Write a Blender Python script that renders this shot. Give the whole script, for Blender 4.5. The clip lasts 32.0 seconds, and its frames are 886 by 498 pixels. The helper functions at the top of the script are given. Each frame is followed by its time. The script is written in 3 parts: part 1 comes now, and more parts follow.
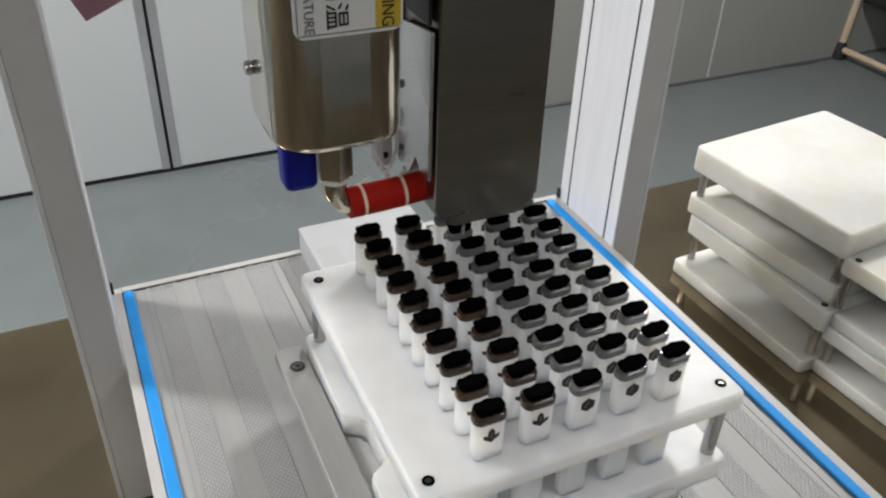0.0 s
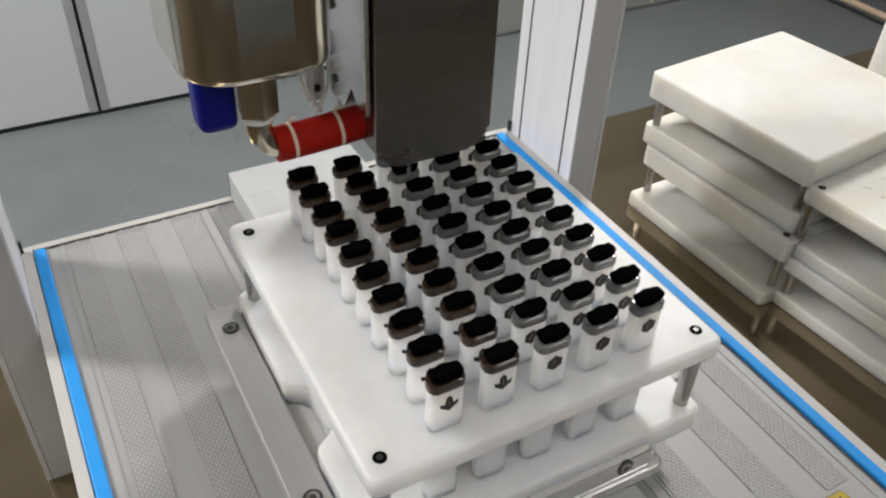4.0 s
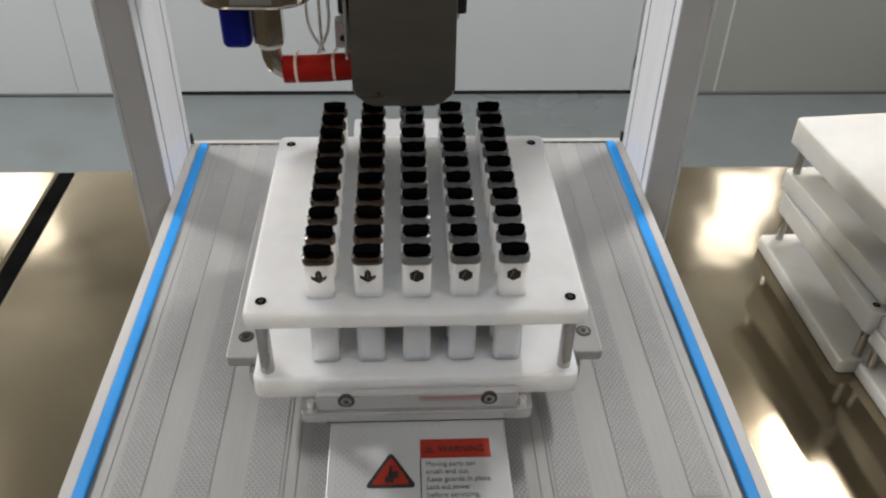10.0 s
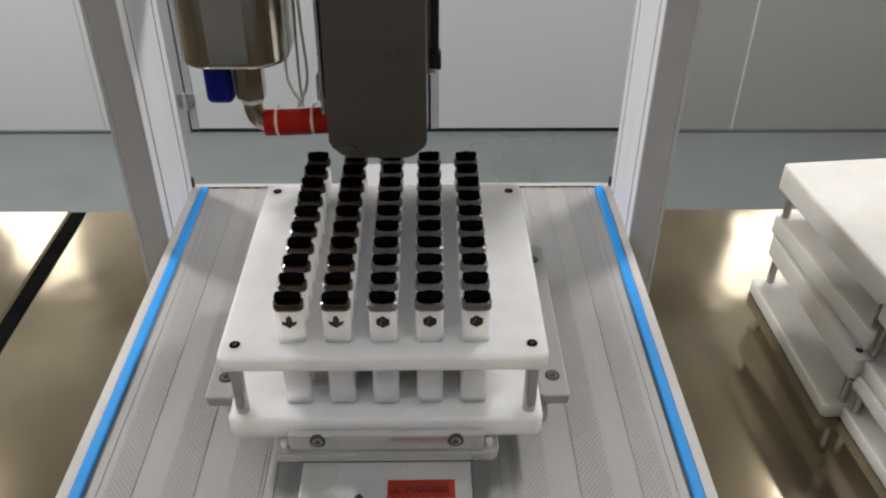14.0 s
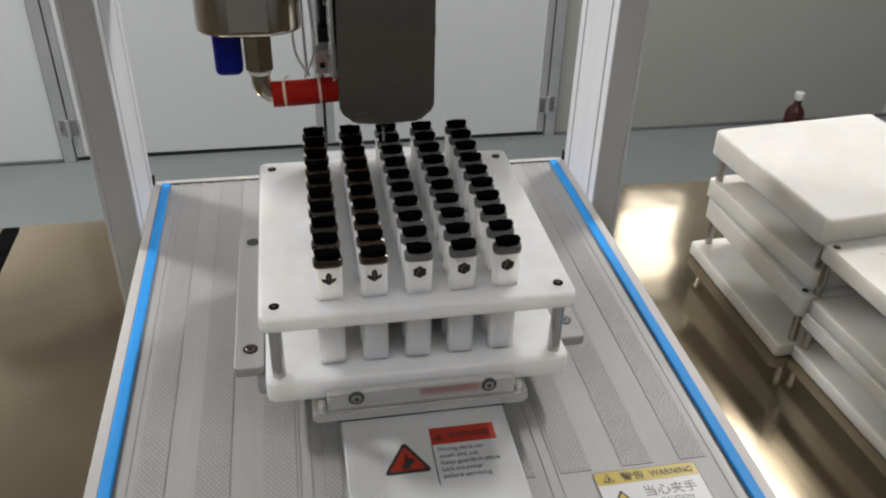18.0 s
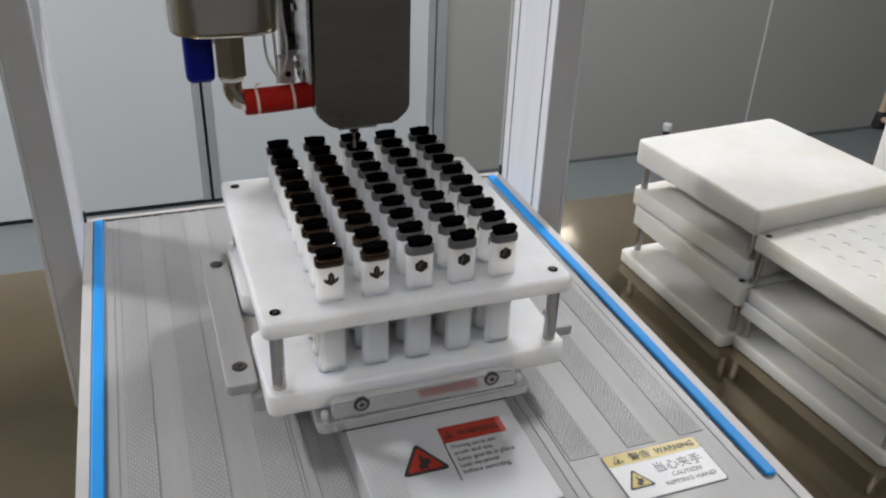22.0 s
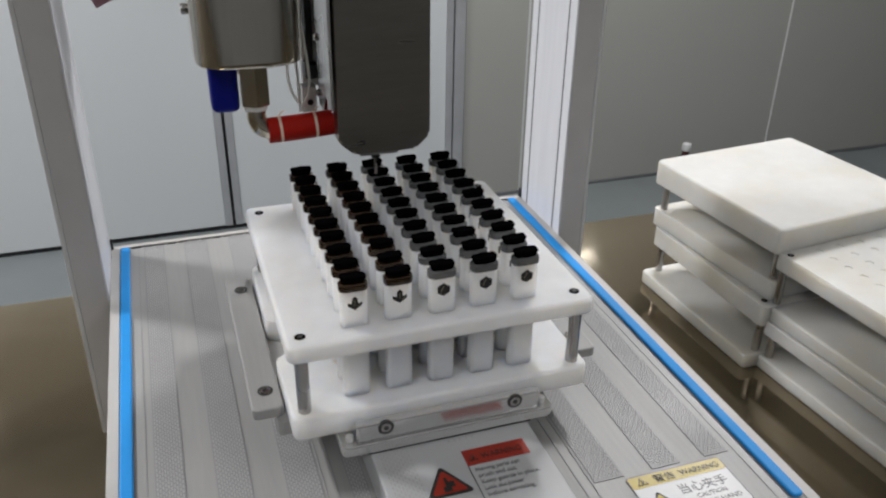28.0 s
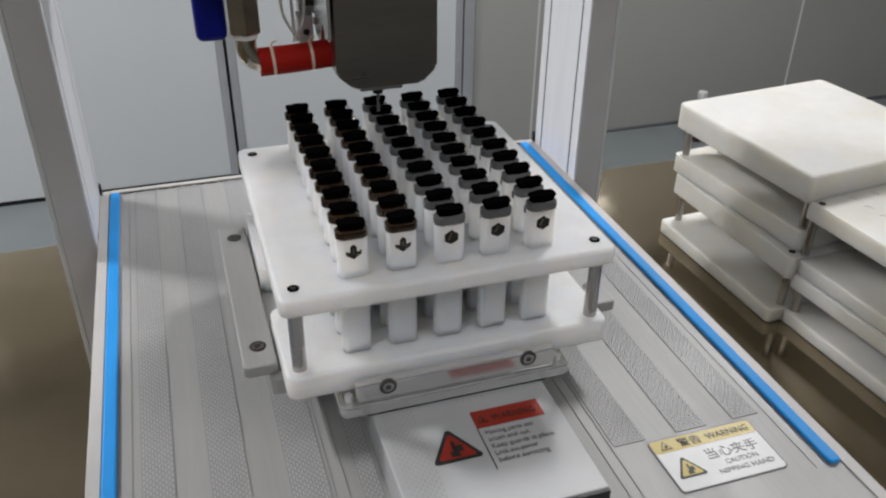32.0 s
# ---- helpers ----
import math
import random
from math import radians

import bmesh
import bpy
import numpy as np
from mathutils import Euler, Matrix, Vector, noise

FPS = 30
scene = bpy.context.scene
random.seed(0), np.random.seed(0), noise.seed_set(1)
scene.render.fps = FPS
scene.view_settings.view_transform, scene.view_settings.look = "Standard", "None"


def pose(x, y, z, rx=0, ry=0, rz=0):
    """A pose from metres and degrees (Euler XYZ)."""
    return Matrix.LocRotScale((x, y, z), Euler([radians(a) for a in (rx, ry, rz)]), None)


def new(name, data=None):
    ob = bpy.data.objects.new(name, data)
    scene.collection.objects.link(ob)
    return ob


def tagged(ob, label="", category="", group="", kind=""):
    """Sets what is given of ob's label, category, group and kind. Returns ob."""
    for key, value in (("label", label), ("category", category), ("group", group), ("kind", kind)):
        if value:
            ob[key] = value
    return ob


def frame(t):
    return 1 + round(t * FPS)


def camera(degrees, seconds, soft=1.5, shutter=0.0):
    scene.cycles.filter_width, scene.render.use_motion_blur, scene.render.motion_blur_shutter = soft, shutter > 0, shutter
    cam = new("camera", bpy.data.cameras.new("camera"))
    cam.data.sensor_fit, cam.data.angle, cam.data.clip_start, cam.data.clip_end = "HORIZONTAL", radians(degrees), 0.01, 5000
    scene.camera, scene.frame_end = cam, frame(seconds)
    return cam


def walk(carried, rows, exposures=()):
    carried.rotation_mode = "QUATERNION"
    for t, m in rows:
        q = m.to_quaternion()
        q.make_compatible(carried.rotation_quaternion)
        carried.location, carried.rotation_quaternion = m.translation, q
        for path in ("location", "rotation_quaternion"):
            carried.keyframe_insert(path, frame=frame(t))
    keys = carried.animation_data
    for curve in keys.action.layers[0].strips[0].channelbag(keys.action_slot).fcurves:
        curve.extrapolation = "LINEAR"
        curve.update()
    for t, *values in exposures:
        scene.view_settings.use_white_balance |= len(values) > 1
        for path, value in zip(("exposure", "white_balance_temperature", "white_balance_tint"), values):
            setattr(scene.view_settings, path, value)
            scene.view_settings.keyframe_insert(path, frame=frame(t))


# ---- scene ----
cam = camera(55.67, 32.0, 2.2)
# seconds, eye x y z, yaw, pitch, roll
PATH = [
    (0, -0.2099, -0.6293, 0.4426, -25.42, -34.15, 2.03), (0.5, -0.2094, -0.6235, 0.4400, -25.81, -34.51, 1.99),
    (1, -0.2049, -0.6139, 0.4342, -26.32, -35.03, 1.85), (1.5, -0.1983, -0.5954, 0.4218, -26.81, -35.65, 1.75),
    (2, -0.1979, -0.5857, 0.4180, -27.27, -36.14, 1.94), (2.5, -0.1992, -0.5829, 0.4148, -27.80, -36.64, 2.09),
    (3, -0.2008, -0.5678, 0.4075, -28.57, -37.12, 2.30), (3.5, -0.1940, -0.5691, 0.4064, -29.52, -37.53, 2.47),
    (4, -0.1885, -0.5872, 0.4155, -30.08, -38.37, 2.76), (4.5, -0.1722, -0.5901, 0.4459, -30.26, -39.44, 3.29),
    (6.5, -0.1397, -0.6385, 0.4356, -24.43, -39.33, 2.89), (7, -0.1156, -0.6545, 0.4347, -22.08, -39.30, 2.99),
    (7.5, -0.1087, -0.6733, 0.4346, -20.40, -38.95, 3.26), (8, -0.1141, -0.6957, 0.4363, -17.29, -38.86, 2.86),
    (8.5, -0.0690, -0.7164, 0.4323, -12.35, -38.72, 2.36), (9, -0.0184, -0.7234, 0.4299, -7.76, -38.21, 2.03),
    (9.5, 0.0032, -0.7351, 0.4342, -5.47, -37.94, 1.59), (10, -0.0077, -0.7521, 0.4377, -3.41, -37.33, 1.36),
    (10.5, 0.0420, -0.7490, 0.4351, -1.17, -37.09, 1.19), (11, 0.0494, -0.7520, 0.4471, -0.95, -36.93, 1.17),
    (11.5, 0.0191, -0.7701, 0.4502, -2.05, -36.27, 1.18), (12, 0.0056, -0.7848, 0.4510, -2.99, -35.30, 1.06),
    (12.5, 0.0053, -0.7831, 0.4608, -3.49, -35.07, 1.16), (13, 0.0102, -0.7784, 0.4620, -3.54, -34.90, 1.00),
    (13.5, 0.0134, -0.7750, 0.4600, -2.95, -34.90, 0.82), (14, 0.0285, -0.7652, 0.4583, -1.13, -35.10, 0.41),
    (14.5, 0.0539, -0.7638, 0.4566, 1.38, -35.32, 0.22), (16.5, 0.0211, -0.7907, 0.4445, -1.38, -34.68, 0.40),
    (17, -0.0084, -0.7963, 0.4408, -4.57, -34.52, 0.54), (17.5, -0.0427, -0.8021, 0.4368, -7.70, -34.11, 0.93),
    (18, -0.0681, -0.8006, 0.4324, -10.92, -33.46, 1.67), (18.5, -0.1000, -0.7984, 0.4215, -14.24, -32.54, 2.52),
    (19, -0.1187, -0.7922, 0.4076, -16.98, -31.82, 2.76), (19.5, -0.1326, -0.7902, 0.3985, -18.92, -31.14, 2.85),
    (20, -0.1402, -0.7944, 0.3942, -20.04, -30.51, 2.88), (20.5, -0.1422, -0.7985, 0.3944, -20.60, -30.20, 2.97),
    (21, -0.1421, -0.7968, 0.3924, -20.76, -29.83, 2.79), (21.5, -0.1437, -0.7985, 0.3944, -20.80, -29.69, 2.62),
    (22, -0.1460, -0.7975, 0.3944, -20.62, -29.43, 2.38), (22.5, -0.1448, -0.7968, 0.3931, -20.45, -29.09, 2.13),
    (23, -0.1438, -0.7976, 0.3931, -20.23, -28.80, 1.83), (23.5, -0.1450, -0.7999, 0.3945, -20.12, -28.61, 1.66),
    (24, -0.1459, -0.8014, 0.3943, -19.94, -28.39, 1.54), (24.5, -0.1479, -0.8009, 0.3952, -19.81, -28.36, 1.43),
    (25, -0.1480, -0.8036, 0.3956, -19.70, -28.21, 1.40), (25.5, -0.1487, -0.8046, 0.3973, -19.56, -28.13, 1.34),
    (27.5, -0.1505, -0.8003, 0.3961, -19.14, -27.81, 0.97), (28, -0.1489, -0.8017, 0.3977, -19.03, -27.92, 0.94),
    (28.5, -0.1502, -0.8025, 0.3952, -18.95, -27.89, 0.92), (29, -0.1499, -0.7997, 0.3924, -18.86, -28.09, 0.79),
    (29.5, -0.1462, -0.7983, 0.3894, -18.77, -28.53, 0.74), (30, -0.1413, -0.7945, 0.3853, -18.63, -29.08, 0.64),
    (30.5, -0.1385, -0.7854, 0.3803, -18.54, -29.65, 0.55), (31, -0.1364, -0.7781, 0.3789, -18.49, -30.22, 0.64),
    (31.5, -0.1354, -0.7704, 0.3750, -18.45, -30.78, 0.72), (32, -0.1346, -0.7634, 0.3711, -18.35, -31.26, 0.81),
]
WALK = [(t, pose(x, y, z, 90 + pitch, 0, yaw) @ pose(0, 0, 0, 0, 0, roll)) for t, x, y, z, yaw, pitch, roll in PATH]
walk(cam, WALK, [(0.0, 0.02, 6600, 10), (4.0, -0.02, 6750, 11), (9.0, -0.11, 6650, 11), (13.0, -0.15, 6750, 12), (17.0, -0.15, 6700, 12), (19.0, -0.15, 6650, 12), (20.0, -0.15, 6380, 13), (24.0, -0.15, 6430, 12), (32.0, -0.21, 6450, 12)])

# ---- world and light ----
FLOOR, CEIL, BENCH = -1.03, 1.62, -0.1448
world = bpy.data.worlds.new("room_air")
world.use_nodes = True
world.node_tree.nodes["Background"].inputs[0].default_value = (0.75, 0.82, 0.9, 1)
world.node_tree.nodes["Background"].inputs[1].default_value = 0.02
scene.world = world


def area_lamp(name, x, y, sx, sy, power, color=(1.0, 0.99, 0.975)):
    lamp = bpy.data.lights.new(name, "AREA")
    lamp.shape, lamp.size, lamp.size_y, lamp.energy, lamp.color = "RECTANGLE", sx, sy, power, color
    ob = new(name, lamp)
    ob.matrix_world = pose(x, y, CEIL - 0.05)
    return ob


# First pair casts the column shadows; second is unseen fill added behind the camera
PANELS = [(-1.72, 1.00, 0.10, 0.40, 75), (1.30, 0.88, 0.09, 0.50, 48), (-1.2, -1.6, 0.6, 1.2, 12), (1.2, -1.6, 0.6, 1.2, 10)]
for px, py, sx, sy, power in PANELS:
    area_lamp("ceiling_and_fill_lamp", px, py, sx, sy, power)


# ---- materials ----
def material(name, color, rough=0.5, depth=0.012, metal=0.0, vary=0.06, scale=40.0, stretch=(1, 1, 1), bump=0.0, bump_scale=300.0, fine=0.03,
             rough_vary=0.08, transmission=0.0, ior=1.45, coat=0.0, random=0.0, bump_stretch=None, spec=0.5, bump_depth=0.001, bump_detail=3.0, soft=0.0, second=None, second_scale=6.0, second_cut=(0.55, 0.75)):
    """A surface whose colour varies at two scales, with wear in its gloss and a fine relief."""
    m = bpy.data.materials.new(name)
    m.use_nodes = True
    nt = m.node_tree
    bsdf = nt.nodes["Principled BSDF"]
    link = nt.links.new
    geo = nt.nodes.new("ShaderNodeNewGeometry")
    mapping = nt.nodes.new("ShaderNodeMapping")
    mapping.inputs["Scale"].default_value = stretch
    link(geo.outputs["Position"], mapping.inputs["Vector"])
    big = nt.nodes.new("ShaderNodeTexNoise")
    big.inputs["Scale"].default_value, big.inputs["Detail"].default_value = scale * 0.15, 3
    small = nt.nodes.new("ShaderNodeTexNoise")
    small.inputs["Scale"].default_value, small.inputs["Detail"].default_value = scale, 4
    link(mapping.outputs[0], big.inputs["Vector"])
    link(mapping.outputs[0], small.inputs["Vector"])

    def span(src, lo, hi):
        r = nt.nodes.new("ShaderNodeMapRange")
        r.inputs["From Min"].default_value, r.inputs["From Max"].default_value = 0.3, 0.7
        r.inputs["To Min"].default_value, r.inputs["To Max"].default_value = lo, hi
        link(src, r.inputs["Value"])
        return r.outputs[0]

    def times(a, b):
        n = nt.nodes.new("ShaderNodeMath")
        n.operation = "MULTIPLY"
        link(a, n.inputs[0])
        link(b, n.inputs[1])
        return n.outputs[0]

    value = times(span(big.outputs["Fac"], 1 - vary, 1 + vary), span(small.outputs["Fac"], 1 - fine, 1 + fine))
    if random:
        info = nt.nodes.new("ShaderNodeObjectInfo")
        r = nt.nodes.new("ShaderNodeMapRange")
        r.inputs["To Min"].default_value, r.inputs["To Max"].default_value = 1 - random, 1 + random
        link(info.outputs["Random"], r.inputs["Value"])
        value = times(value, r.outputs[0])
    tone = nt.nodes.new("ShaderNodeVectorMath")
    tone.operation = "SCALE"
    tone.inputs[0].default_value = color
    link(value, tone.inputs["Scale"])
    out = tone.outputs[0]
    if second:
        spots = nt.nodes.new("ShaderNodeTexNoise")
        spots.inputs["Scale"].default_value, spots.inputs["Detail"].default_value = second_scale, 5
        link(geo.outputs["Position"], spots.inputs["Vector"])
        ramp = nt.nodes.new("ShaderNodeMapRange")
        ramp.inputs["From Min"].default_value, ramp.inputs["From Max"].default_value = second_cut
        link(spots.outputs["Fac"], ramp.inputs["Value"])
        mix = nt.nodes.new("ShaderNodeMix")
        mix.data_type = "RGBA"
        link(ramp.outputs[0], mix.inputs["Factor"])
        link(out, mix.inputs["A"])
        mix.inputs["B"].default_value = (*second, 1)
        out = mix.outputs["Result"]
    link(out, bsdf.inputs["Base Color"])
    link(span(big.outputs["Fac"], max(0.02, rough - rough_vary), min(1, rough + rough_vary)), bsdf.inputs["Roughness"])
    bsdf.inputs["Metallic"].default_value = metal
    bsdf.inputs["Transmission Weight"].default_value = transmission
    bsdf.inputs["IOR"].default_value = ior
    bsdf.inputs["Specular IOR Level"].default_value = spec
    bsdf.inputs["Coat Weight"].default_value = coat
    if soft:
        bsdf.inputs["Subsurface Weight"].default_value = soft
        bsdf.inputs["Subsurface Radius"].default_value = (1.0, 0.9, 0.75)
        bsdf.inputs["Subsurface Scale"].default_value = depth
    if bump:
        grain = nt.nodes.new("ShaderNodeTexNoise")
        grain.inputs["Scale"].default_value, grain.inputs["Detail"].default_value = bump_scale, bump_detail
        gm = nt.nodes.new("ShaderNodeMapping")
        gm.inputs["Scale"].default_value = bump_stretch or stretch
        link(geo.outputs["Position"], gm.inputs["Vector"])
        link(gm.outputs[0], grain.inputs["Vector"])
        b = nt.nodes.new("ShaderNodeBump")
        b.inputs["Strength"].default_value, b.inputs["Distance"].default_value = bump, bump_depth
        link(grain.outputs["Fac"], b.inputs["Height"])
        link(b.outputs[0], bsdf.inputs["Normal"])
    return m


M_RACK = material("white_acetal", (0.87, 0.87, 0.855), 0.42, soft=1.0, depth=0.035, vary=0.03, scale=60, bump=0.06, bump_scale=500, second=(0.76, 0.75, 0.71), second_scale=14, second_cut=(0.56, 0.8))
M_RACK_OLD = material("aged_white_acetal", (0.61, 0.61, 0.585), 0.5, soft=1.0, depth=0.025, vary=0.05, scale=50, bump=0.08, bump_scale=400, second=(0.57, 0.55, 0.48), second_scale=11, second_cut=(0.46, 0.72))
M_VIAL = material("glossy_white_plastic", (0.92, 0.935, 0.95), 0.38, soft=1.0, depth=0.045, vary=0.02, scale=80, random=0.03)
M_AMBER = material("amber_oil_in_clear_plastic", (0.030, 0.016, 0.008), 0.12, vary=0.2, scale=200, transmission=0.2, random=0.25)
M_CLEAR = material("clear_grey_plastic", (0.15, 0.154, 0.16), 0.12, vary=0.15, scale=200, transmission=0.4, random=0.15)
M_BLACK = material("black_silicone", (0.002, 0.002, 0.0024), 0.8, spec=0.0, vary=0.2, scale=120, bump=0.15, bump_scale=700)
M_EMBLEM = material("dark_print", (0.012, 0.011, 0.010), 0.5, vary=0.3, scale=600)
M_STROKE = material("pale_print", (0.24, 0.20, 0.16), 0.5, vary=0.2, scale=300)
M_TABLE = material("anodised_aluminium_table", (0.36, 0.36, 0.353), 0.50, metal=0.08, vary=0.04, scale=60, stretch=(6, 0.4, 1), bump=0.05, bump_scale=500)
M_RIB = material("grooved_aluminium", (0.42, 0.42, 0.418), 0.65, spec=0.25, metal=0.0, vary=0.05, scale=80)
M_RIB_BED = material("groove_bed", (0.30, 0.30, 0.30), 0.5, metal=0.1, vary=0.05, scale=80)
M_RIM = material("light_grey_edge_strip", (0.50, 0.49, 0.475), 0.45, vary=0.04, scale=40)
M_EDGE = material("painted_side_panel", (0.50, 0.485, 0.46), 0.45, vary=0.04, scale=30)
M_COVER = material("white_painted_cover", (0.45, 0.46, 0.47), 0.38, vary=0.03, scale=30, bump=0.03, bump_scale=300)
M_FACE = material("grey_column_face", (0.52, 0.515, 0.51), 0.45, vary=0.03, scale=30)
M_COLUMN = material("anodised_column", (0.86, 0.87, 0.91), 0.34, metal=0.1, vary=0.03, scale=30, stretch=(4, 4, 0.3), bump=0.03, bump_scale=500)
M_GROOVE = material("dark_groove", (0.03, 0.03, 0.034), 0.6, vary=0.1)
M_BLUE = material("blue_slot_strip", (0.018, 0.30, 0.78), 0.55, spec=0.3, vary=0.08, scale=50)
M_PLATE = material("milled_aluminium", (0.44, 0.44, 0.435), 0.36, metal=0.4, vary=0.05, scale=90, stretch=(1, 5, 1), bump=0.06, bump_scale=600)
M_BLOCK = material("polished_aluminium_block", (0.66, 0.66, 0.66), 0.17, metal=0.75, vary=0.05, scale=40, bump=0.05, bump_scale=90)
M_STEEL = material("polished_steel_rod", (0.42, 0.41, 0.40), 0.25, metal=1.0, vary=0.1, scale=90)
M_SCREW = material("dark_screw", (0.09, 0.09, 0.09), 0.35, metal=0.8, vary=0.2, scale=300)
M_HOUSE = material("brushed_stainless", (0.26, 0.243, 0.218), 0.30, metal=1.0, vary=0.05, scale=60, stretch=(1, 1, 8), fine=0.04, bump=0.07, bump_scale=500, bump_stretch=(0.3, 0.3, 3), rough_vary=0.03)
M_SHINE = material("polished_side_plate", (0.66, 0.655, 0.65), 0.27, metal=1.0, vary=0.06, scale=40, bump=0.1, bump_scale=60)
M_TANK = material("polished_stainless_tank", (0.66, 0.625, 0.555), 0.13, metal=1.0, vary=0.08, scale=30, stretch=(8, 8, 0.5), bump=0.12, bump_scale=40, bump_stretch=(4, 4, 0.15))
M_BRASS = material("nickel_brass_fitting", (0.55, 0.50, 0.41), 0.17, metal=1.0, vary=0.15, scale=120)
M_LEVER = material("blue_vinyl_lever", (0.002, 0.007, 0.19), 0.35, spec=0.25, vary=0.15, scale=60)
M_RED = material("red_silicone_sleeve", (0.33, 0.009, 0.004), 0.6, spec=0.2, vary=0.15, scale=90, bump=0.2, bump_scale=300)
M_TIE = material("beige_cable_tie", (0.75, 0.6, 0.48), 0.5, vary=0.1)
M_WIRE = material("white_cable", (0.78, 0.79, 0.77), 0.45, vary=0.05)
M_WHITE_METAL = material("white_bracket", (0.74, 0.74, 0.74), 0.4, metal=0.15, vary=0.04, scale=40)
M_DARK = material("black_guide", (0.015, 0.015, 0.016), 0.45, vary=0.2, scale=60)
M_BENCH = material("stainless_bench", (0.215, 0.176, 0.117), 0.10, metal=0.78, vary=0.16, scale=9, fine=0.05, bump=1.0, bump_scale=3.2, bump_stretch=(1, 0.8, 1), rough_vary=0.03, second=(0.275, 0.23, 0.162), second_scale=4.5, second_cut=(0.48, 0.68), bump_depth=0.0045, bump_detail=3.0)
M_FLOOR = material("grey_epoxy_floor", (0.165, 0.185, 0.19), 0.32, vary=0.05, scale=8, bump=0.05, bump_scale=60, second=(0.14, 0.158, 0.158), second_scale=3)
# Same white panelling twice; the dimmer light on the right is painted in
M_PANEL_SHADED = material("white_panel_shaded", (0.33, 0.335, 0.311), 0.5, vary=0.02, scale=4, fine=0.015)
M_PANEL_LIT = material("white_panel_lit", (0.56, 0.588, 0.602), 0.42, vary=0.015, scale=4, fine=0.01)
M_BARE = material("grey_panel_wall", (0.28, 0.285, 0.29), 0.6, vary=0.03, scale=3)
M_CEIL = material("ceiling_panel", (0.76, 0.765, 0.76), 0.6, vary=0.02, scale=4)
M_ALU = material("aluminium_trim", (0.52, 0.53, 0.55), 0.4, metal=0.6, vary=0.06, scale=40)
M_FOOT = material("dark_grey_sealant", (0.10, 0.105, 0.11), 0.6, vary=0.15, scale=30)
M_GAP = material("black_rubber_seal", (0.02, 0.02, 0.022), 0.6, vary=0.2)
# Matt black for painted shade under the ledge and between benches, and screw holes
M_SHADE_BLACK = material("matt_black_shade", (0.006, 0.006, 0.006), 0.95, spec=0.0, vary=0.3, scale=200)
M_PINK = material("faded_pink_paper", (0.42, 0.22, 0.27), 0.7, vary=0.06, scale=40)
M_BROWN = material("brown_liquid_bottle", (0.045, 0.010, 0.008), 0.12, vary=0.1, coat=0.4)
M_WHITE = material("white_print", (0.59, 0.60, 0.60), 0.4, vary=0.02, scale=30)
M_YELLOW = material("yellow_print", (0.48, 0.36, 0.035), 0.42, vary=0.06, scale=60)
M_ORANGE = material("red_orange_print", (0.30, 0.020, 0.007), 0.45, vary=0.08, scale=60)
M_INK = material("black_print", (0.02, 0.02, 0.02), 0.5, vary=0.2, scale=100)
M_GREY_INK = material("grey_print", (0.16, 0.16, 0.17), 0.5, vary=0.2, scale=100)
M_BEIGE = material("beige_tube", (0.58, 0.45, 0.32), 0.45, vary=0.08, scale=40)
# Glow of the panes added to be mirrored in the bench
M_BENCH_GLOW = bpy.data.materials.new("added_bench_glow")
M_BENCH_GLOW.use_nodes = True
M_BENCH_GLOW.node_tree.nodes["Principled BSDF"].inputs["Emission Color"].default_value = (0.95, 0.98, 1, 1)
M_BENCH_GLOW.node_tree.nodes["Principled BSDF"].inputs["Emission Strength"].default_value = 8.0
M_GLOW = bpy.data.materials.new("lit_diffuser")
M_GLOW.use_nodes = True
M_GLOW.node_tree.nodes["Principled BSDF"].inputs["Emission Color"].default_value = (1, 0.98, 0.95, 1)
M_GLOW.node_tree.nodes["Principled BSDF"].inputs["Emission Strength"].default_value = 2.0


# ---- mesh helpers ----
def finish(bm, name, mat, smooth=None):
    """Turns a bmesh into a mesh; rounded edges are shaded smooth, the large faces that they border stay flat."""
    me = bpy.data.meshes.new(name)
    bmesh.ops.recalc_face_normals(bm, faces=bm.faces)
    if smooth is not None:
        areas, flags = {f: f.calc_area() for f in bm.faces}, []
        for f in bm.faces:
            near = [g for e in f.edges if len(e.link_faces) == 2 and 0.02 < e.calc_face_angle() < radians(smooth) for g in e.link_faces if g is not f]
            flags.append(any(areas[g] > 0.4 * areas[f] for g in near))
    bm.to_mesh(me)
    bm.free()
    me.materials.append(mat)
    if smooth is not None:
        me.set_sharp_from_angle(angle=radians(smooth))
        me.polygons.foreach_set("use_smooth", flags)
    return me


def part(name, bm, mat, parent=None, label="", smooth=35, at=None):
    """Links a bmesh, or a mesh that is shared, as one mesh object under a thing or a part."""
    me = bm if isinstance(bm, bpy.types.Mesh) else finish(bm, name, mat, smooth)
    ob = new(name, me)
    if at is not None:
        ob.matrix_basis = at
    if parent is not None:
        ob.parent = parent
    if label:
        tagged(ob, label)
    return ob


def thing(name, label, category, group="", kind="", at=None):
    ob = new(name)
    ob.empty_display_size = 0.05
    if at is not None:
        ob.matrix_basis = at
    return tagged(ob, label, category, group, kind)


def box(x0, x1, y0, y1, z0, z1, bev=0.0, seg=2, bm=None):
    fresh = bmesh.new()
    bmesh.ops.create_cube(fresh, size=1, matrix=Matrix.Translation(((x0 + x1) / 2, (y0 + y1) / 2, (z0 + z1) / 2)) @ Matrix.Diagonal((x1 - x0, y1 - y0, z1 - z0, 1)))
    if bev:
        bmesh.ops.bevel(fresh, geom=fresh.edges[:], offset=bev, segments=seg, profile=0.5, affect="EDGES", clamp_overlap=True)
